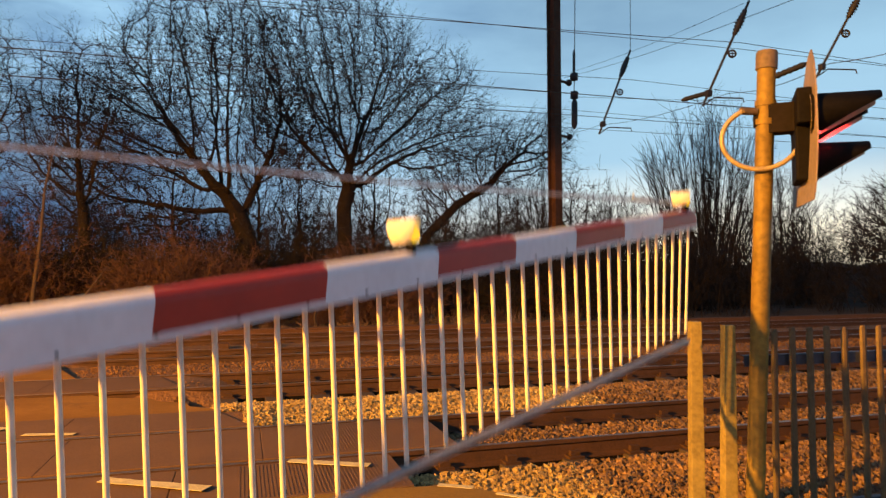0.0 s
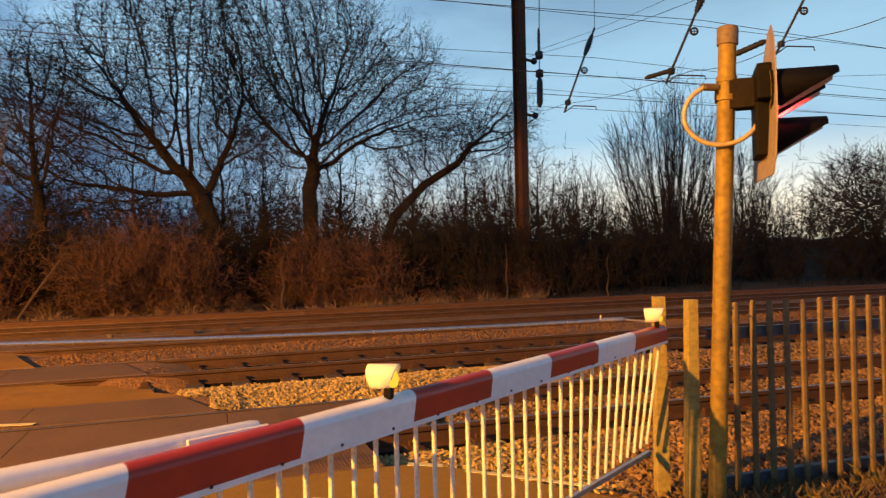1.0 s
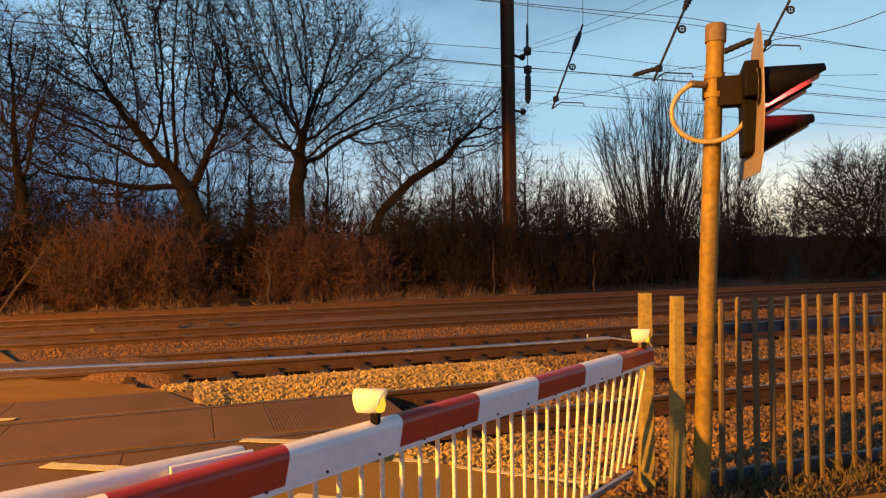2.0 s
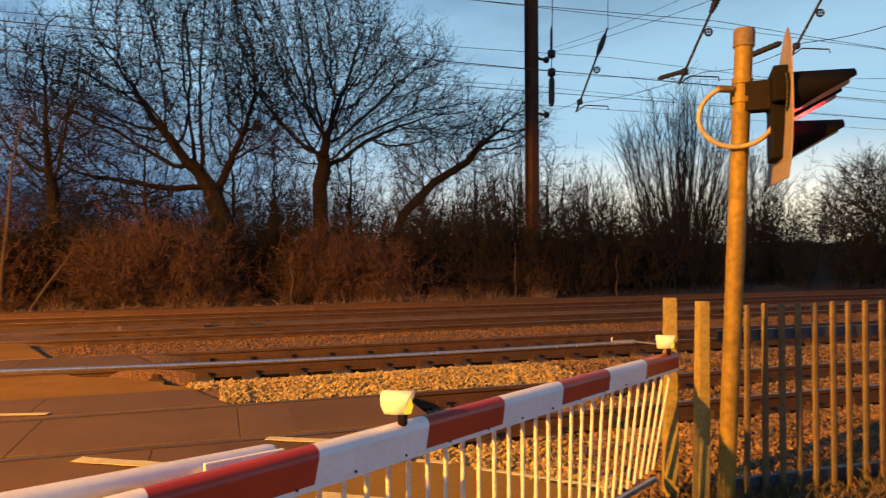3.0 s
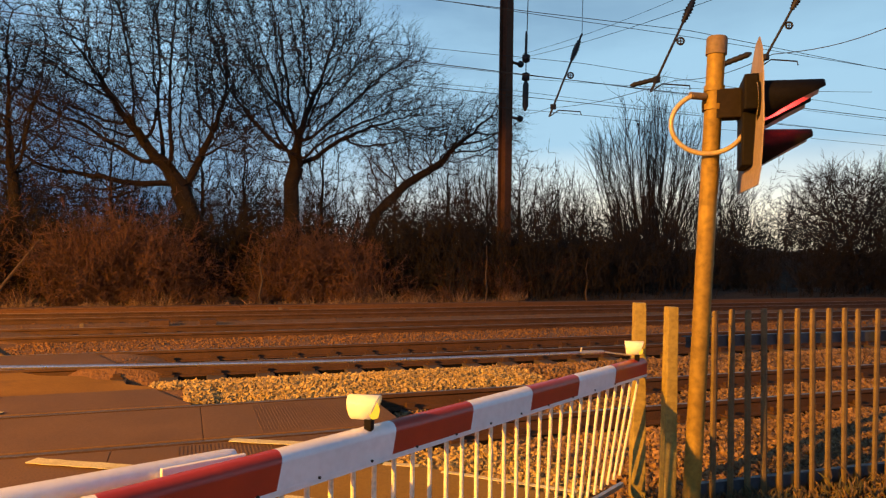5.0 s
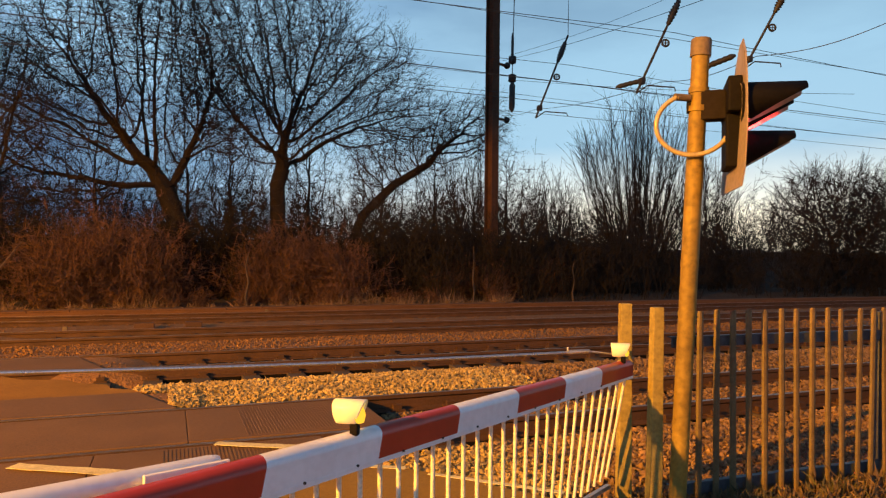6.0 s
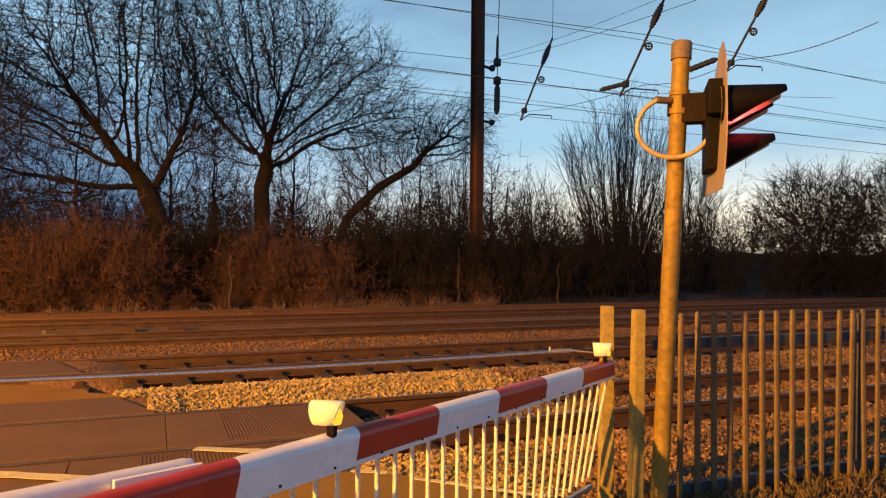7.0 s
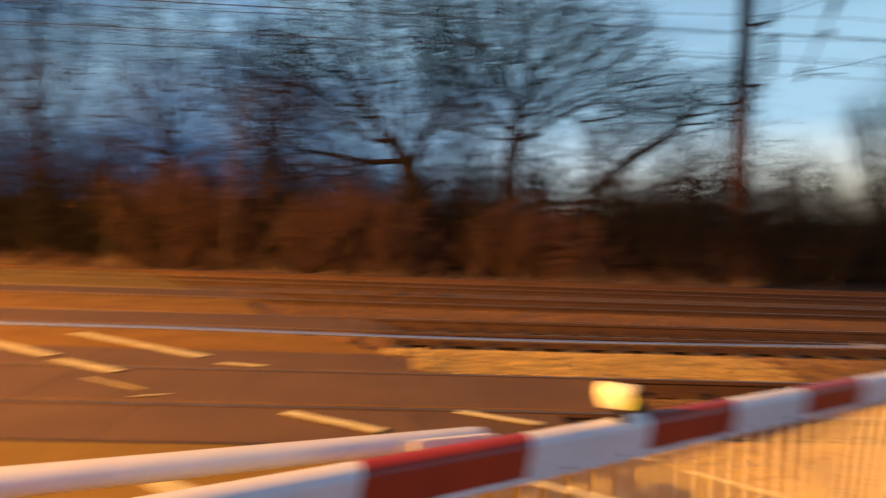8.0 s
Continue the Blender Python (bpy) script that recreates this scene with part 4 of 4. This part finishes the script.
# ---- trees and brush ----
def tubes_mesh(name, segs, mat, sides=3, parent=None):
    """Many short tapered tubes as one mesh: rows of start, end, two radii."""
    if len(segs) == 0:
        return None
    s = np.array(segs)
    p0, p1 = s[:, 0:3], s[:, 3:6]
    d = p1 - p0
    d /= np.maximum(np.linalg.norm(d, axis=1), 1e-6)[:, None]
    ref = np.where(np.abs(d[:, 2:3]) > 0.9, np.array([[1.0, 0, 0]]), np.array([[0, 0, 1.0]]))
    e = np.cross(d, ref)
    e /= np.linalg.norm(e, axis=1)[:, None]
    g = np.cross(d, e)
    ang = 2 * np.pi * np.arange(sides) / sides
    ring = e[:, None] * np.cos(ang)[None, :, None] + g[:, None] * np.sin(ang)[None, :, None]
    # the finest ends run out to a point
    sharp = s[:, 7] <= 0.0041
    whole = ~sharp
    k = np.arange(sides)
    v = np.concatenate([p0[whole, None] + ring[whole] * s[whole, 6, None, None], p1[whole, None] + ring[whole] * s[whole, 7, None, None]], axis=1).reshape(-1, 3)
    quad = np.stack([k, (k + 1) % sides, (k + 1) % sides + sides, k + sides], axis=1)
    f = (quad[None] + 2 * sides * np.arange(int(whole.sum()))[:, None, None]).reshape(-1, 4).tolist()
    tips = np.concatenate([p0[sharp, None] + ring[sharp] * s[sharp, 6, None, None] * 2.1, p1[sharp, None]], axis=1).reshape(-1, 3)
    cone = np.stack([k, (k + 1) % sides, np.full(sides, sides)], axis=1)
    f += (cone[None] + len(v) + (sides + 1) * np.arange(int(sharp.sum()))[:, None, None]).reshape(-1, 3).tolist()
    v = np.concatenate([v, tips])
    me = bpy.data.meshes.new(name)
    me.from_pydata(v.tolist(), [], f)
    me.materials.append(mat)
    ob = new(name, me)
    if parent:
        ob.parent = parent
    return ob


def colonize(rng, start, crowns, count, step=0.28, reach=3.2, kill=0.62, lift=0.05):
    """Branches that grow towards scattered points of a crown: nodes and their parents.
    crowns: centre and radii of the lumps of the crown, with a share of the points each."""
    pts = []
    for cx, cy, cz, rx, ry, rz, share in crowns:
        k = int(count * share)
        u = rng.normal(size=(k, 3))
        u /= np.linalg.norm(u, axis=1)[:, None]
        u *= (rng.random(k) ** 0.42)[:, None]
        pts.append(u * np.array([rx, ry, rz]) + np.array([cx, cy, cz]))
    pts = np.concatenate(pts)
    nodes = [np.array(p, float) for p in start]
    parent = [-1] + list(range(len(start) - 1))
    arr = np.array(nodes)
    dist = np.linalg.norm(pts[:, None] - arr[None], axis=2)
    near, best = dist.argmin(1), dist.min(1)
    for _ in range(160):
        if len(pts) == 0:
            break
        active = best < max(reach, best.min() + 0.3)
        pull = {}
        for i in np.nonzero(active)[0]:
            v = pts[i] - nodes[near[i]]
            pull.setdefault(int(near[i]), []).append(v / (np.linalg.norm(v) + 1e-6))
        fresh = []
        for n_, vs in pull.items():
            d = np.mean(vs, axis=0) + rng.normal(0, 0.09, 3) + np.array([0, 0, lift])
            d /= np.linalg.norm(d) + 1e-6
            fresh.append(len(nodes))
            nodes.append(nodes[n_] + d * step)
            parent.append(n_)
        if not fresh:
            break
        dn = np.linalg.norm(pts[:, None] - np.array([nodes[i] for i in fresh])[None], axis=2)
        j = dn.argmin(1)
        m = dn.min(1)
        closer = m < best
        near[closer] = np.array(fresh)[j[closer]]
        best = np.minimum(best, m)
        keep = best > kill
        pts, near, best = pts[keep], near[keep], best[keep]
    return np.array(nodes), parent


def build_tree(seed, place, trunk, r, crowns, count, label, twig=0.0039, twigs=3, fine=0.9, lift=0.12, kill=0.40, power=1.6):
    """trunk: points from the root to the fork, in the tree's space."""
    rng = np.random.default_rng(seed)
    tree = empty("bare_tree", pose(*place))
    tagged(tree, label, "tree", group="bare trees")
    line = []
    for a, b in zip(trunk, trunk[1:]):
        a, b = np.array(a, float), np.array(b, float)
        k = max(1, int(np.linalg.norm(b - a) / 0.4))
        line += [a + (b - a) * i / k for i in range(k)]
    line.append(np.array(trunk[-1], float))
    nodes, parent = colonize(rng, line, crowns, count, kill=kill, lift=lift)
    n_ = len(nodes)
    load = np.zeros(n_)
    kids = [0] * n_
    for i in range(n_ - 1, 0, -1):
        if kids[i] == 0:
            load[i] = 1.0
        load[parent[i]] += load[i]
        kids[parent[i]] += 1
    rad = load ** (1 / power)
    rad = 0.007 + rad / rad[0] * (r - 0.007)
    thick, thin = [], []
    root = {}
    for i in range(1, n_):
        p = parent[i]
        ahead = nodes[i] - nodes[p]
        end = nodes[i] + ahead / (np.linalg.norm(ahead) + 1e-6) * rad[i] * 0.7
        row = (*nodes[p], *end, min(rad[p], rad[i] * 1.35), rad[i])
        if i >= len(line):
            root[i] = i if p < len(line) else root[p]
            if rad[i] > 0.035:
                thick.append((root[i], row))
            else:
                thin.append(row)
        if rad[i] < 0.045:
            d = nodes[i] - nodes[p]
            d /= np.linalg.norm(d) + 1e-6
            for _ in range(twigs):
                q = nodes[i].copy()
                e = d + rng.normal(0, 0.55, 3) + np.array([0, 0, 0.12])
                e /= np.linalg.norm(e)
                w = twig * 1.4
                for k in range(3):
                    e = e + rng.normal(0, 0.22, 3) + np.array([0, 0, 0.05])
                    e /= np.linalg.norm(e)
                    t = q + e * fine * rng.uniform(0.25, 0.42)
                    thin.append((*q, *t, w, w * 0.75))
                    side = e + rng.normal(0, 0.5, 3)
                    side /= np.linalg.norm(side)
                    thin.append((*t, *(t + side * fine * rng.uniform(0.2, 0.4)), w * 0.7, w * 0.45))
                    q, w = t, w * 0.75
    taper = [float(q) for q in rad[:len(line)]]
    taper[0] *= 1.25
    part("trunk", tube([Vector(p) for p in line], taper, 10), BARK, tree)
    for limb in sorted({b for b, _ in thick}):
        tubes_mesh("bough", [row for b, row in thick if b == limb], BARK, 6, tree)
    tubes_mesh("crown", thin, TWIG, 3, tree)
    return len(thin)


def build_coppice(seed, place, height, width, stems, label):
    """Many steep stems from one stool."""
    rng = np.random.default_rng(seed)
    tree = empty("bare_tree", pose(*place))
    tagged(tree, label, "tree", group="bare trees")
    segs, fine = [], []
    for _ in range(stems):
        a, t = rng.uniform(0, 2 * math.pi), rng.uniform(0, 1) ** 0.6
        out = np.array([math.cos(a), math.sin(a) * 0.7, 0]) * t * width * 0.5
        h = height * (1 - 0.30 * t * t) * rng.uniform(0.82, 1.05)
        p = np.array([out[0] * 0.12, out[1] * 0.12, -0.3])
        r = rng.uniform(0.055, 0.10)
        k = 11
        for i in range(k):
            f = (i + 1) / k
            q = np.array([out[0] * (0.12 + 0.88 * f ** 0.8), out[1] * (0.12 + 0.88 * f ** 0.8), h * f]) + rng.normal(0, 0.06, 3)
            r1 = r * 0.84
            segs.append((*p, *q, r, r1))
            if i > 2:
                for _k in range(4):
                    e = (q - p) / np.linalg.norm(q - p) + rng.normal(0, 0.34, 3)
                    e /= np.linalg.norm(e)
                    s = q - (q - p) * rng.random()
                    t1 = s + e * rng.uniform(0.5, 1.2)
                    fine.append((*s, *t1, max(0.010, r1 * 0.45), 0.008))
                    e2 = e + rng.normal(0, 0.35, 3)
                    fine.append((*t1, *(t1 + e2 / np.linalg.norm(e2) * rng.uniform(0.3, 0.7)), 0.009, 0.005))
            p, r = q, r1
    tubes_mesh("stem", segs, BARK, 5, tree)
    tubes_mesh("crown", fine, TWIG, 3, tree)


build_tree(11, (3.95, 27.8, 0.1), [(0, 0, -0.3), (0.02, 0, 2.0), (-0.05, 0, 4.3), (0.15, 0, 5.0)], 0.31,
           [(-0.4, 0, 9.2, 4.0, 3.6, 4.3, 0.62), (3.2, 0, 8.4, 3.0, 2.6, 2.9, 0.26), (5.3, 0, 7.2, 2.4, 1.8, 1.5, 0.12)], 3000, "large bare spreading tree with a stout dark trunk", twigs=4)
build_tree(23, (0.9, 27.2, 0.1), [(0, 0, -0.3), (-0.35, 0, 1.8), (-0.9, 0, 3.2), (-1.15, 0, 3.9)], 0.36,
           [(-2.2, 0, 8.8, 3.6, 3.2, 4.4, 0.48), (-5.6, 0, 6.6, 3.0, 2.4, 2.9, 0.32), (0.9, 0.4, 7.2, 1.7, 2.0, 2.6, 0.12), (-4.8, -0.5, 3.6, 2.6, 1.5, 0.8, 0.08)], 3000, "broad bare tree with several heavy leaning limbs", twigs=4)
build_tree(31, (6.9, 28.2, 0.1), [(0, 0, -0.3), (0.15, 0, 1.8), (0.6, 0, 3.2), (2.0, 0, 4.6), (3.6, 0, 5.6)], 0.20,
           [(5.6, 0, 7.3, 2.0, 1.6, 1.6, 0.55), (3.0, 0, 6.0, 1.8, 1.4, 1.2, 0.30), (0.7, 0, 5.2, 0.9, 1.0, 1.3, 0.15)], 1100, "bare tree with one long leaning limb")
build_coppice(47, (24.2, 31.5, -0.3), 11.2, 8.0, 74, "upright bare tree with many steep thin stems")
build_coppice(48, (20.2, 33.5, -0.3), 6.4, 4.0, 22, "upright bare tree with many steep thin stems")
build_coppice(49, (28.2, 30.6, -0.3), 7.2, 4.6, 26, "upright bare tree with many steep thin stems")
build_coppice(50, (13.9, 30.5, -0.2), 7.6, 3.4, 14, "slender upright bare tree behind the mast")
for seed, x, y, h in ((53, 29.6, 23.4, 1.0), (54, 33.6, 22.3, 1.05), (55, 38.0, 20.5, 1.1)):
    build_tree(seed, (x, y, -0.3), [(0, 0, -0.2), (0.1, 0, 0.9), (0, 0, 1.9 * h)], 0.17,
               [(0, 0, 4.2 * h, 3.3, 2.6, 2.3 * h, 0.7), (-1.6, 0, 3.4 * h, 2.2, 2.0, 1.6, 0.3)], 1200, "low spreading bare tree against the bright horizon", twig=0.009)
for seed, x, y, h in ((61, -5.4, 25.6, 10.2), (62, -8.8, 24.8, 10.8), (63, -13.0, 24.6, 11.5), (64, -17.5, 25.5, 11.0)):
    build_tree(seed, (x, y, 0.1), [(0, 0, -0.3), (0.2, 0, 2.4), (0.1, 0, 4.0)], 0.19,
               [(0, 0, h * 0.66, 2.2, 2.0, h * 0.32, 0.75), (-0.8, 0, h * 0.42, 1.9, 1.6, 1.6, 0.25)], 800, "slender bare tree in the thicket")


for seed, x, y, h in ((71, 0.6, 33.0, 9.0), (72, 2.6, 34.0, 8.4), (73, 6.2, 33.5, 8.8), (74, 9.6, 32.5, 7.6), (75, 13.0, 34.0, 8.0), (76, 16.8, 33.0, 7.4), (77, -3.0, 32.0, 9.0)):
    build_tree(seed, (x, y, 0.0), [(0, 0, -0.3), (0.1, 0, 1.8), (0.0, 0, 3.2)], 0.12,
               [(0, 0, h * 0.64, 1.5, 1.4, h * 0.36, 0.8), (0.3, 0, h * 0.40, 1.3, 1.2, 1.4, 0.2)], 520, "thin bare tree standing in the far thicket", twigs=2)


def brush_band(name, spots, mat, label, seed, stems=16, category="undergrowth", levels=4, fan=0.34):
    """A thicket: fans of thin stems with side twigs. spots: x, y, ground, height, width."""
    rng = np.random.default_rng(seed)
    segs = []
    for x, y, z0, h, w in spots:
        for _ in range(stems):
            p = np.array([x + rng.normal(0, w * 0.30), y + rng.normal(0, w * 0.30), z0])
            d = np.array([rng.normal(0, fan), rng.normal(0, fan), 1.0])
            d /= np.linalg.norm(d)
            n_ = levels
            ln = h * rng.uniform(0.55, 1.05) / n_
            r = 0.006 + 0.0026 * h * rng.uniform(0.5, 1.2)
            for i in range(n_):
                d = d + rng.normal(0, 0.16, 3) + np.array([0, 0, 0.06])
                d /= np.linalg.norm(d)
                q = p + d * ln
                segs.append((*p, *q, r, r * 0.75))
                p, r = q, r * 0.75
                for _k in range(3):
                    s = d + rng.normal(0, 0.55, 3)
                    s /= np.linalg.norm(s)
                    e = p + s * ln * rng.uniform(0.4, 0.9)
                    segs.append((*p, *e, max(0.0055, r * 0.6), 0.004))
                    s2 = s + rng.normal(0, 0.6, 3)
                    segs.append((*(p + (e - p) * 0.5), *(p + (e - p) * 0.5 + s2 / np.linalg.norm(s2) * ln * 0.45), 0.0055, 0.003))
    return tagged(tubes_mesh(name, segs, mat, 3), label, category, kind="stuff")


rs = random.Random(5)


def bush(segs, rng, x, y, h, w, stems):
    """A rounded leafless bush: arching stems that end in fine tangled twigs."""
    for _ in range(stems):
        p = np.array([x + rng.normal(0, w * 0.16), y + rng.normal(0, w * 0.12), -0.15])
        a, out = rng.uniform(0, 2 * math.pi), rng.uniform(0, 1) ** 0.7
        d = np.array([math.cos(a) * out * w / h * 0.75, math.sin(a) * out * w / h * 0.6, 1.0])
        d /= np.linalg.norm(d)
        n_ = 6
        ln = h * rng.uniform(0.6, 1.05) * (1.0 - 0.22 * out) / n_
        r = 0.004 + 0.0025 * h * rng.uniform(0.5, 1.2)
        for i in range(n_):
            d = d + rng.normal(0, 0.17, 3) + np.array([0, 0, -0.03])
            d /= np.linalg.norm(d)
            q = p + d * ln
            segs.append((*p, *q, r, r * 0.72))
            p, r = q, max(0.004, r * 0.72)
            for _k in range(3):
                e = d + rng.normal(0, 0.75, 3)
                e /= np.linalg.norm(e)
                t = p + e * rng.uniform(0.22, 0.50)
                segs.append((*p, *t, 0.0050, 0.0036))
                for _j in range(3):
                    g = e + rng.normal(0, 0.85, 3)
                    g /= np.linalg.norm(g)
                    u = t - (t - p) * rng.random() * 0.6
                    segs.append((*u, *(u + g * rng.uniform(0.12, 0.34)), 0.0038, 0.0026))


def thicket(name, clumps, mat, label, seed):
    """clumps: x from, x to, y from, y to, height, number of bushes, stems in each."""
    rng = np.random.default_rng(seed)
    segs = []
    for x0, x1, y0, y1, h, count, stems in clumps:
        for i in range(count):
            f = (i + 0.5) / count
            x = x0 + (x1 - x0) * f + rng.normal(0, 0.2)
            y = rng.uniform(y0, y1)
            dome = math.sqrt(max(0.12, 1 - (2 * f - 1) ** 2))
            tall = h * (0.45 + 0.55 * dome) * rng.uniform(0.68, 1.05)
            bush(segs, rng, x, y, tall, tall * rng.uniform(0.75, 1.05), stems)
    return tagged(tubes_mesh(name, segs, mat, 3), label, "undergrowth", kind="stuff")


thicket("undergrowth", [(-3.5, -0.3, 22.2, 24.0, 3.9, 14, 36), (2.6, 6.0, 22.2, 24.2, 3.2, 14, 36), (-8.6, -6.6, 22.4, 24.2, 4.8, 7, 36),
                        (9.2, 14.5, 22.4, 24.6, 2.1, 9, 22), (-20.0, 12.0, 21.9, 22.5, 0.6, 34, 6)],
        BRUSH, "tangled leafless brown brushwood beyond the tracks", 3)
# the shaded gaps behind the brown bushes are coloured in with darker twigs
thicket("shade_toned_thicket", [(-21.0, -8.2, 22.8, 25.8, 6.6, 24, 28), (-6.2, -3.4, 24.0, 26.0, 4.8, 7, 30), (-1.0, 2.8, 24.6, 26.2, 4.6, 9, 30), (2.0, 6.0, 25.0, 26.4, 4.2, 6, 28), (5.6, 10.8, 24.4, 26.4, 4.3, 12, 30), (10.5, 19.0, 24.8, 27.0, 4.4, 14, 28)],
        BRUSH_DARK, "leafless thicket behind the brown bushes, its shade put into a dark twig colour", 13)
spots = []
for _ in range(230):
    x = rs.uniform(7, 48) if rs.random() < 0.75 else rs.uniform(7, 18)
    y = rs.uniform(22.6, 28.5) - max(0, x - 18) * 0.08
    spots.append((x, y, -0.1, (3.7 + 0.9 * noise.noise(Vector((x * 0.3, 9, 0)))) * rs.uniform(0.7, 1.12), 1.3))
for _ in range(110):
    x = rs.uniform(-18, 8)
    spots.append((x, rs.uniform(25.3, 27.5), -0.1, rs.uniform(2.0, 3.3), 1.4))
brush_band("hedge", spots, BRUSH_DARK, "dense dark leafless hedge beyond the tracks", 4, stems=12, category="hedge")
spots = []
for _ in range(720):
    x = rs.uniform(-24, 46) if rs.random() < 0.5 else rs.uniform(-16, 16)
    y = rs.uniform(29, 40)
    spots.append((x, y, 0.0, rs.uniform(4.4, 8.2) * (0.85 + 0.3 * noise.noise(Vector((x * 0.15, 2, 5)))), 1.7))
brush_band("far_woodland", spots, TWIG, "far band of slender bare saplings", 6, stems=5, category="woodland", levels=7, fan=0.16)


# a dark mound, added to block the sky behind the thickets and close the view
def bank_height(x, y):
    t = max(0.0, min(1.0, (y - 27.5) / 4.0))
    top = 2.05 + 0.45 * noise.noise(Vector((x * 0.16, 0, 2))) + 0.35 * noise.noise(Vector((x * 0.9, y * 0.9, 2))) + 0.25 * noise.noise(Vector((x * 2.7, y * 2.7, 7)))
    return -0.3 + t * (top + 0.3)


sheet("bank", steps(-70, 110, 420), steps(26.5, 42, 24), bank_height, SOIL, "dark mound added behind the thickets to block the sky", "bank")


# ---- single stems in front of the thicket ----
stem = part("young_tree", tube([(-5.9, 22.2, -0.3), (-5.85, 22.2, 1.2), (-5.7, 22.2, 2.6), (-5.6, 22.2, 4.2), (-5.3, 22.2, 5.8)], [0.07, 0.06, 0.05, 0.035, 0.015], 8), STEM)
tagged(stem, "slender pale-barked young tree without leaves", "tree")
stem = part("leaning_pole", tube([(-5.3, 21.9, -0.3), (-4.7, 22.0, 0.7), (-3.9, 22.1, 1.9)], [0.045, 0.04, 0.025], 8), STEM)
tagged(stem, "thin dead stem leaning in the undergrowth", "branch")
for x, y, h in ((2.2, 22.0, 1.9), (5.2, 22.1, 1.5), (10.2, 22.6, 2.2), (14.3, 22.4, 1.8), (-9.5, 22.2, 3.4)):
    pts = [(x + 0.05 * math.sin(3 * k + x), y, -0.2 + h * k / 4) for k in range(5)]
    stem = part("young_tree", tube(pts, [0.045, 0.04, 0.03, 0.022, 0.012], 6), STEM)
    tagged(stem, "thin pale bare sapling before the undergrowth", "tree")


# ---- dry grass ----
def blades(name, spots, mat, label, seed):
    rng = np.random.default_rng(seed)
    segs = []
    for x, y, z, h in spots:
        for _ in range(10):
            d = np.array([rng.normal(0, 0.45), rng.normal(0, 0.45), 1.0])
            p = np.array([x + rng.normal(0, 0.10), y + rng.normal(0, 0.10), z])
            q = p + d * h * rng.uniform(0.35, 0.6)
            e = q + (d + rng.normal(0, 0.5, 3)) * h * rng.uniform(0.25, 0.45)
            segs.append((*p, *q, 0.006, 0.005))
            segs.append((*q, *e, 0.005, 0.002))
    return tagged(tubes_mesh(name, segs, mat, 3), label, "grass", kind="stuff")


spots = []
for _ in range(1000):
    x, y = rs.uniform(-20, 11), rs.uniform(21.0, 22.1)
    spots.append((x, y, verge_height(x, y) - 0.03, rs.uniform(0.28, 0.70) * (0.35 + 1.4 * abs(noise.noise(Vector((x * 0.6, y * 0.6, 1)))))))
blades("verge_grass", spots, GRASS, "withered straw-coloured grass along the verge", 7)
spots = []
for _ in range(420):
    x, y = 2.98 + abs(rs.gauss(0, 3.0)), rs.uniform(3.30, 3.92)
    spots.append((x, y, foot_height(x, y) - 0.01, rs.uniform(0.04, 0.12) * (0.6 + 1.5 * abs(noise.noise(Vector((x * 1.4, y * 2.0, 5)))))))
blades("fence_grass", spots, GRASS_DULL, "short dry grass at the foot of the fence", 8)
spots = []
for _ in range(120):
    x, y = rs.uniform(2.95, 7.0), rs.uniform(3.35, 3.80)
    spots.append((x, y, foot_height(x, y) - 0.01, rs.uniform(0.05, 0.15)))
blades("green_tufts", spots, GREEN, "green grass tufts at the foot of the fence", 9)


# ---- what moves ----
def motions():
    tilts = [(t, boom_tilt(z)) for t, z in TIP]
    walk(BARRIER, [(t, pose(*PIVOT, 0, -a, BOOM_TURN)) for t, a in tilts])
    # the rods hang on hinges and stay nearly upright
    # those near the tip drag a little behind as the boom comes down
    def drag(x, a):
        return 7.5 * max(0.0, 1.0 - (BOOM_LENGTH - x) / 1.6) ** 1.2 * max(0.35, min(1.0, 1.0 - a / 8.0))

    for rod, x, z in RODS:
        walk(rod, [(t, pose(x, 0, z, 1.3 * drag(x, a), 0.62 * a + 0.5 * drag(x, a), 0)) for t, a in tilts])
    base = -0.115 - ROD_DROP + 0.075
    walk(SKIRT_BAR, [(t, pose(BOOM_LENGTH - ROD_DROP * math.sin(radians(0.62 * a + 0.5 * drag(BOOM_LENGTH, a))), ROD_DROP * math.sin(radians(1.1 * drag(BOOM_LENGTH, a))), base, 0, 0, 0.14 * drag(BOOM_LENGTH, a))) for t, a in tilts])
    # the stay rope goes down with the boom's tip
    rope = [(0.0, 2.12, 0.0467), (0.3, 1.60, 0.041), (0.5, 1.395, 0.023), (0.7, 1.254, 0.011), (1.0, 1.124, 0.016), (1.5, 0.965, 0.019), (2.2, 0.965, 0.010), (2.8, 0.975, 0.006), (3.5, 0.957, 0.003), (4.0, 0.930, 0.016), (4.5, 0.930, 0.017), (6.0, 0.940, 0.012), (7.0, 0.966, 0.0), (8.0, 0.970, 0.0)]
    walk(STAY_ROPE, [(t, pose(2.84, 4.1, z, 0, math.degrees(math.atan(s)), 0)) for t, z, s in rope])
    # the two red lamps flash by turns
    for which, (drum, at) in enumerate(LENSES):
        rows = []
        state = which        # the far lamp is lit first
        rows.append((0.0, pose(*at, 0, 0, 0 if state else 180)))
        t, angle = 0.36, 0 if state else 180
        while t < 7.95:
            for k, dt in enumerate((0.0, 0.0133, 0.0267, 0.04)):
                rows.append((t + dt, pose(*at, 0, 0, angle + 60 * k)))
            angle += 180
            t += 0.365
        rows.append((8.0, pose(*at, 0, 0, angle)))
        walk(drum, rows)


motions()
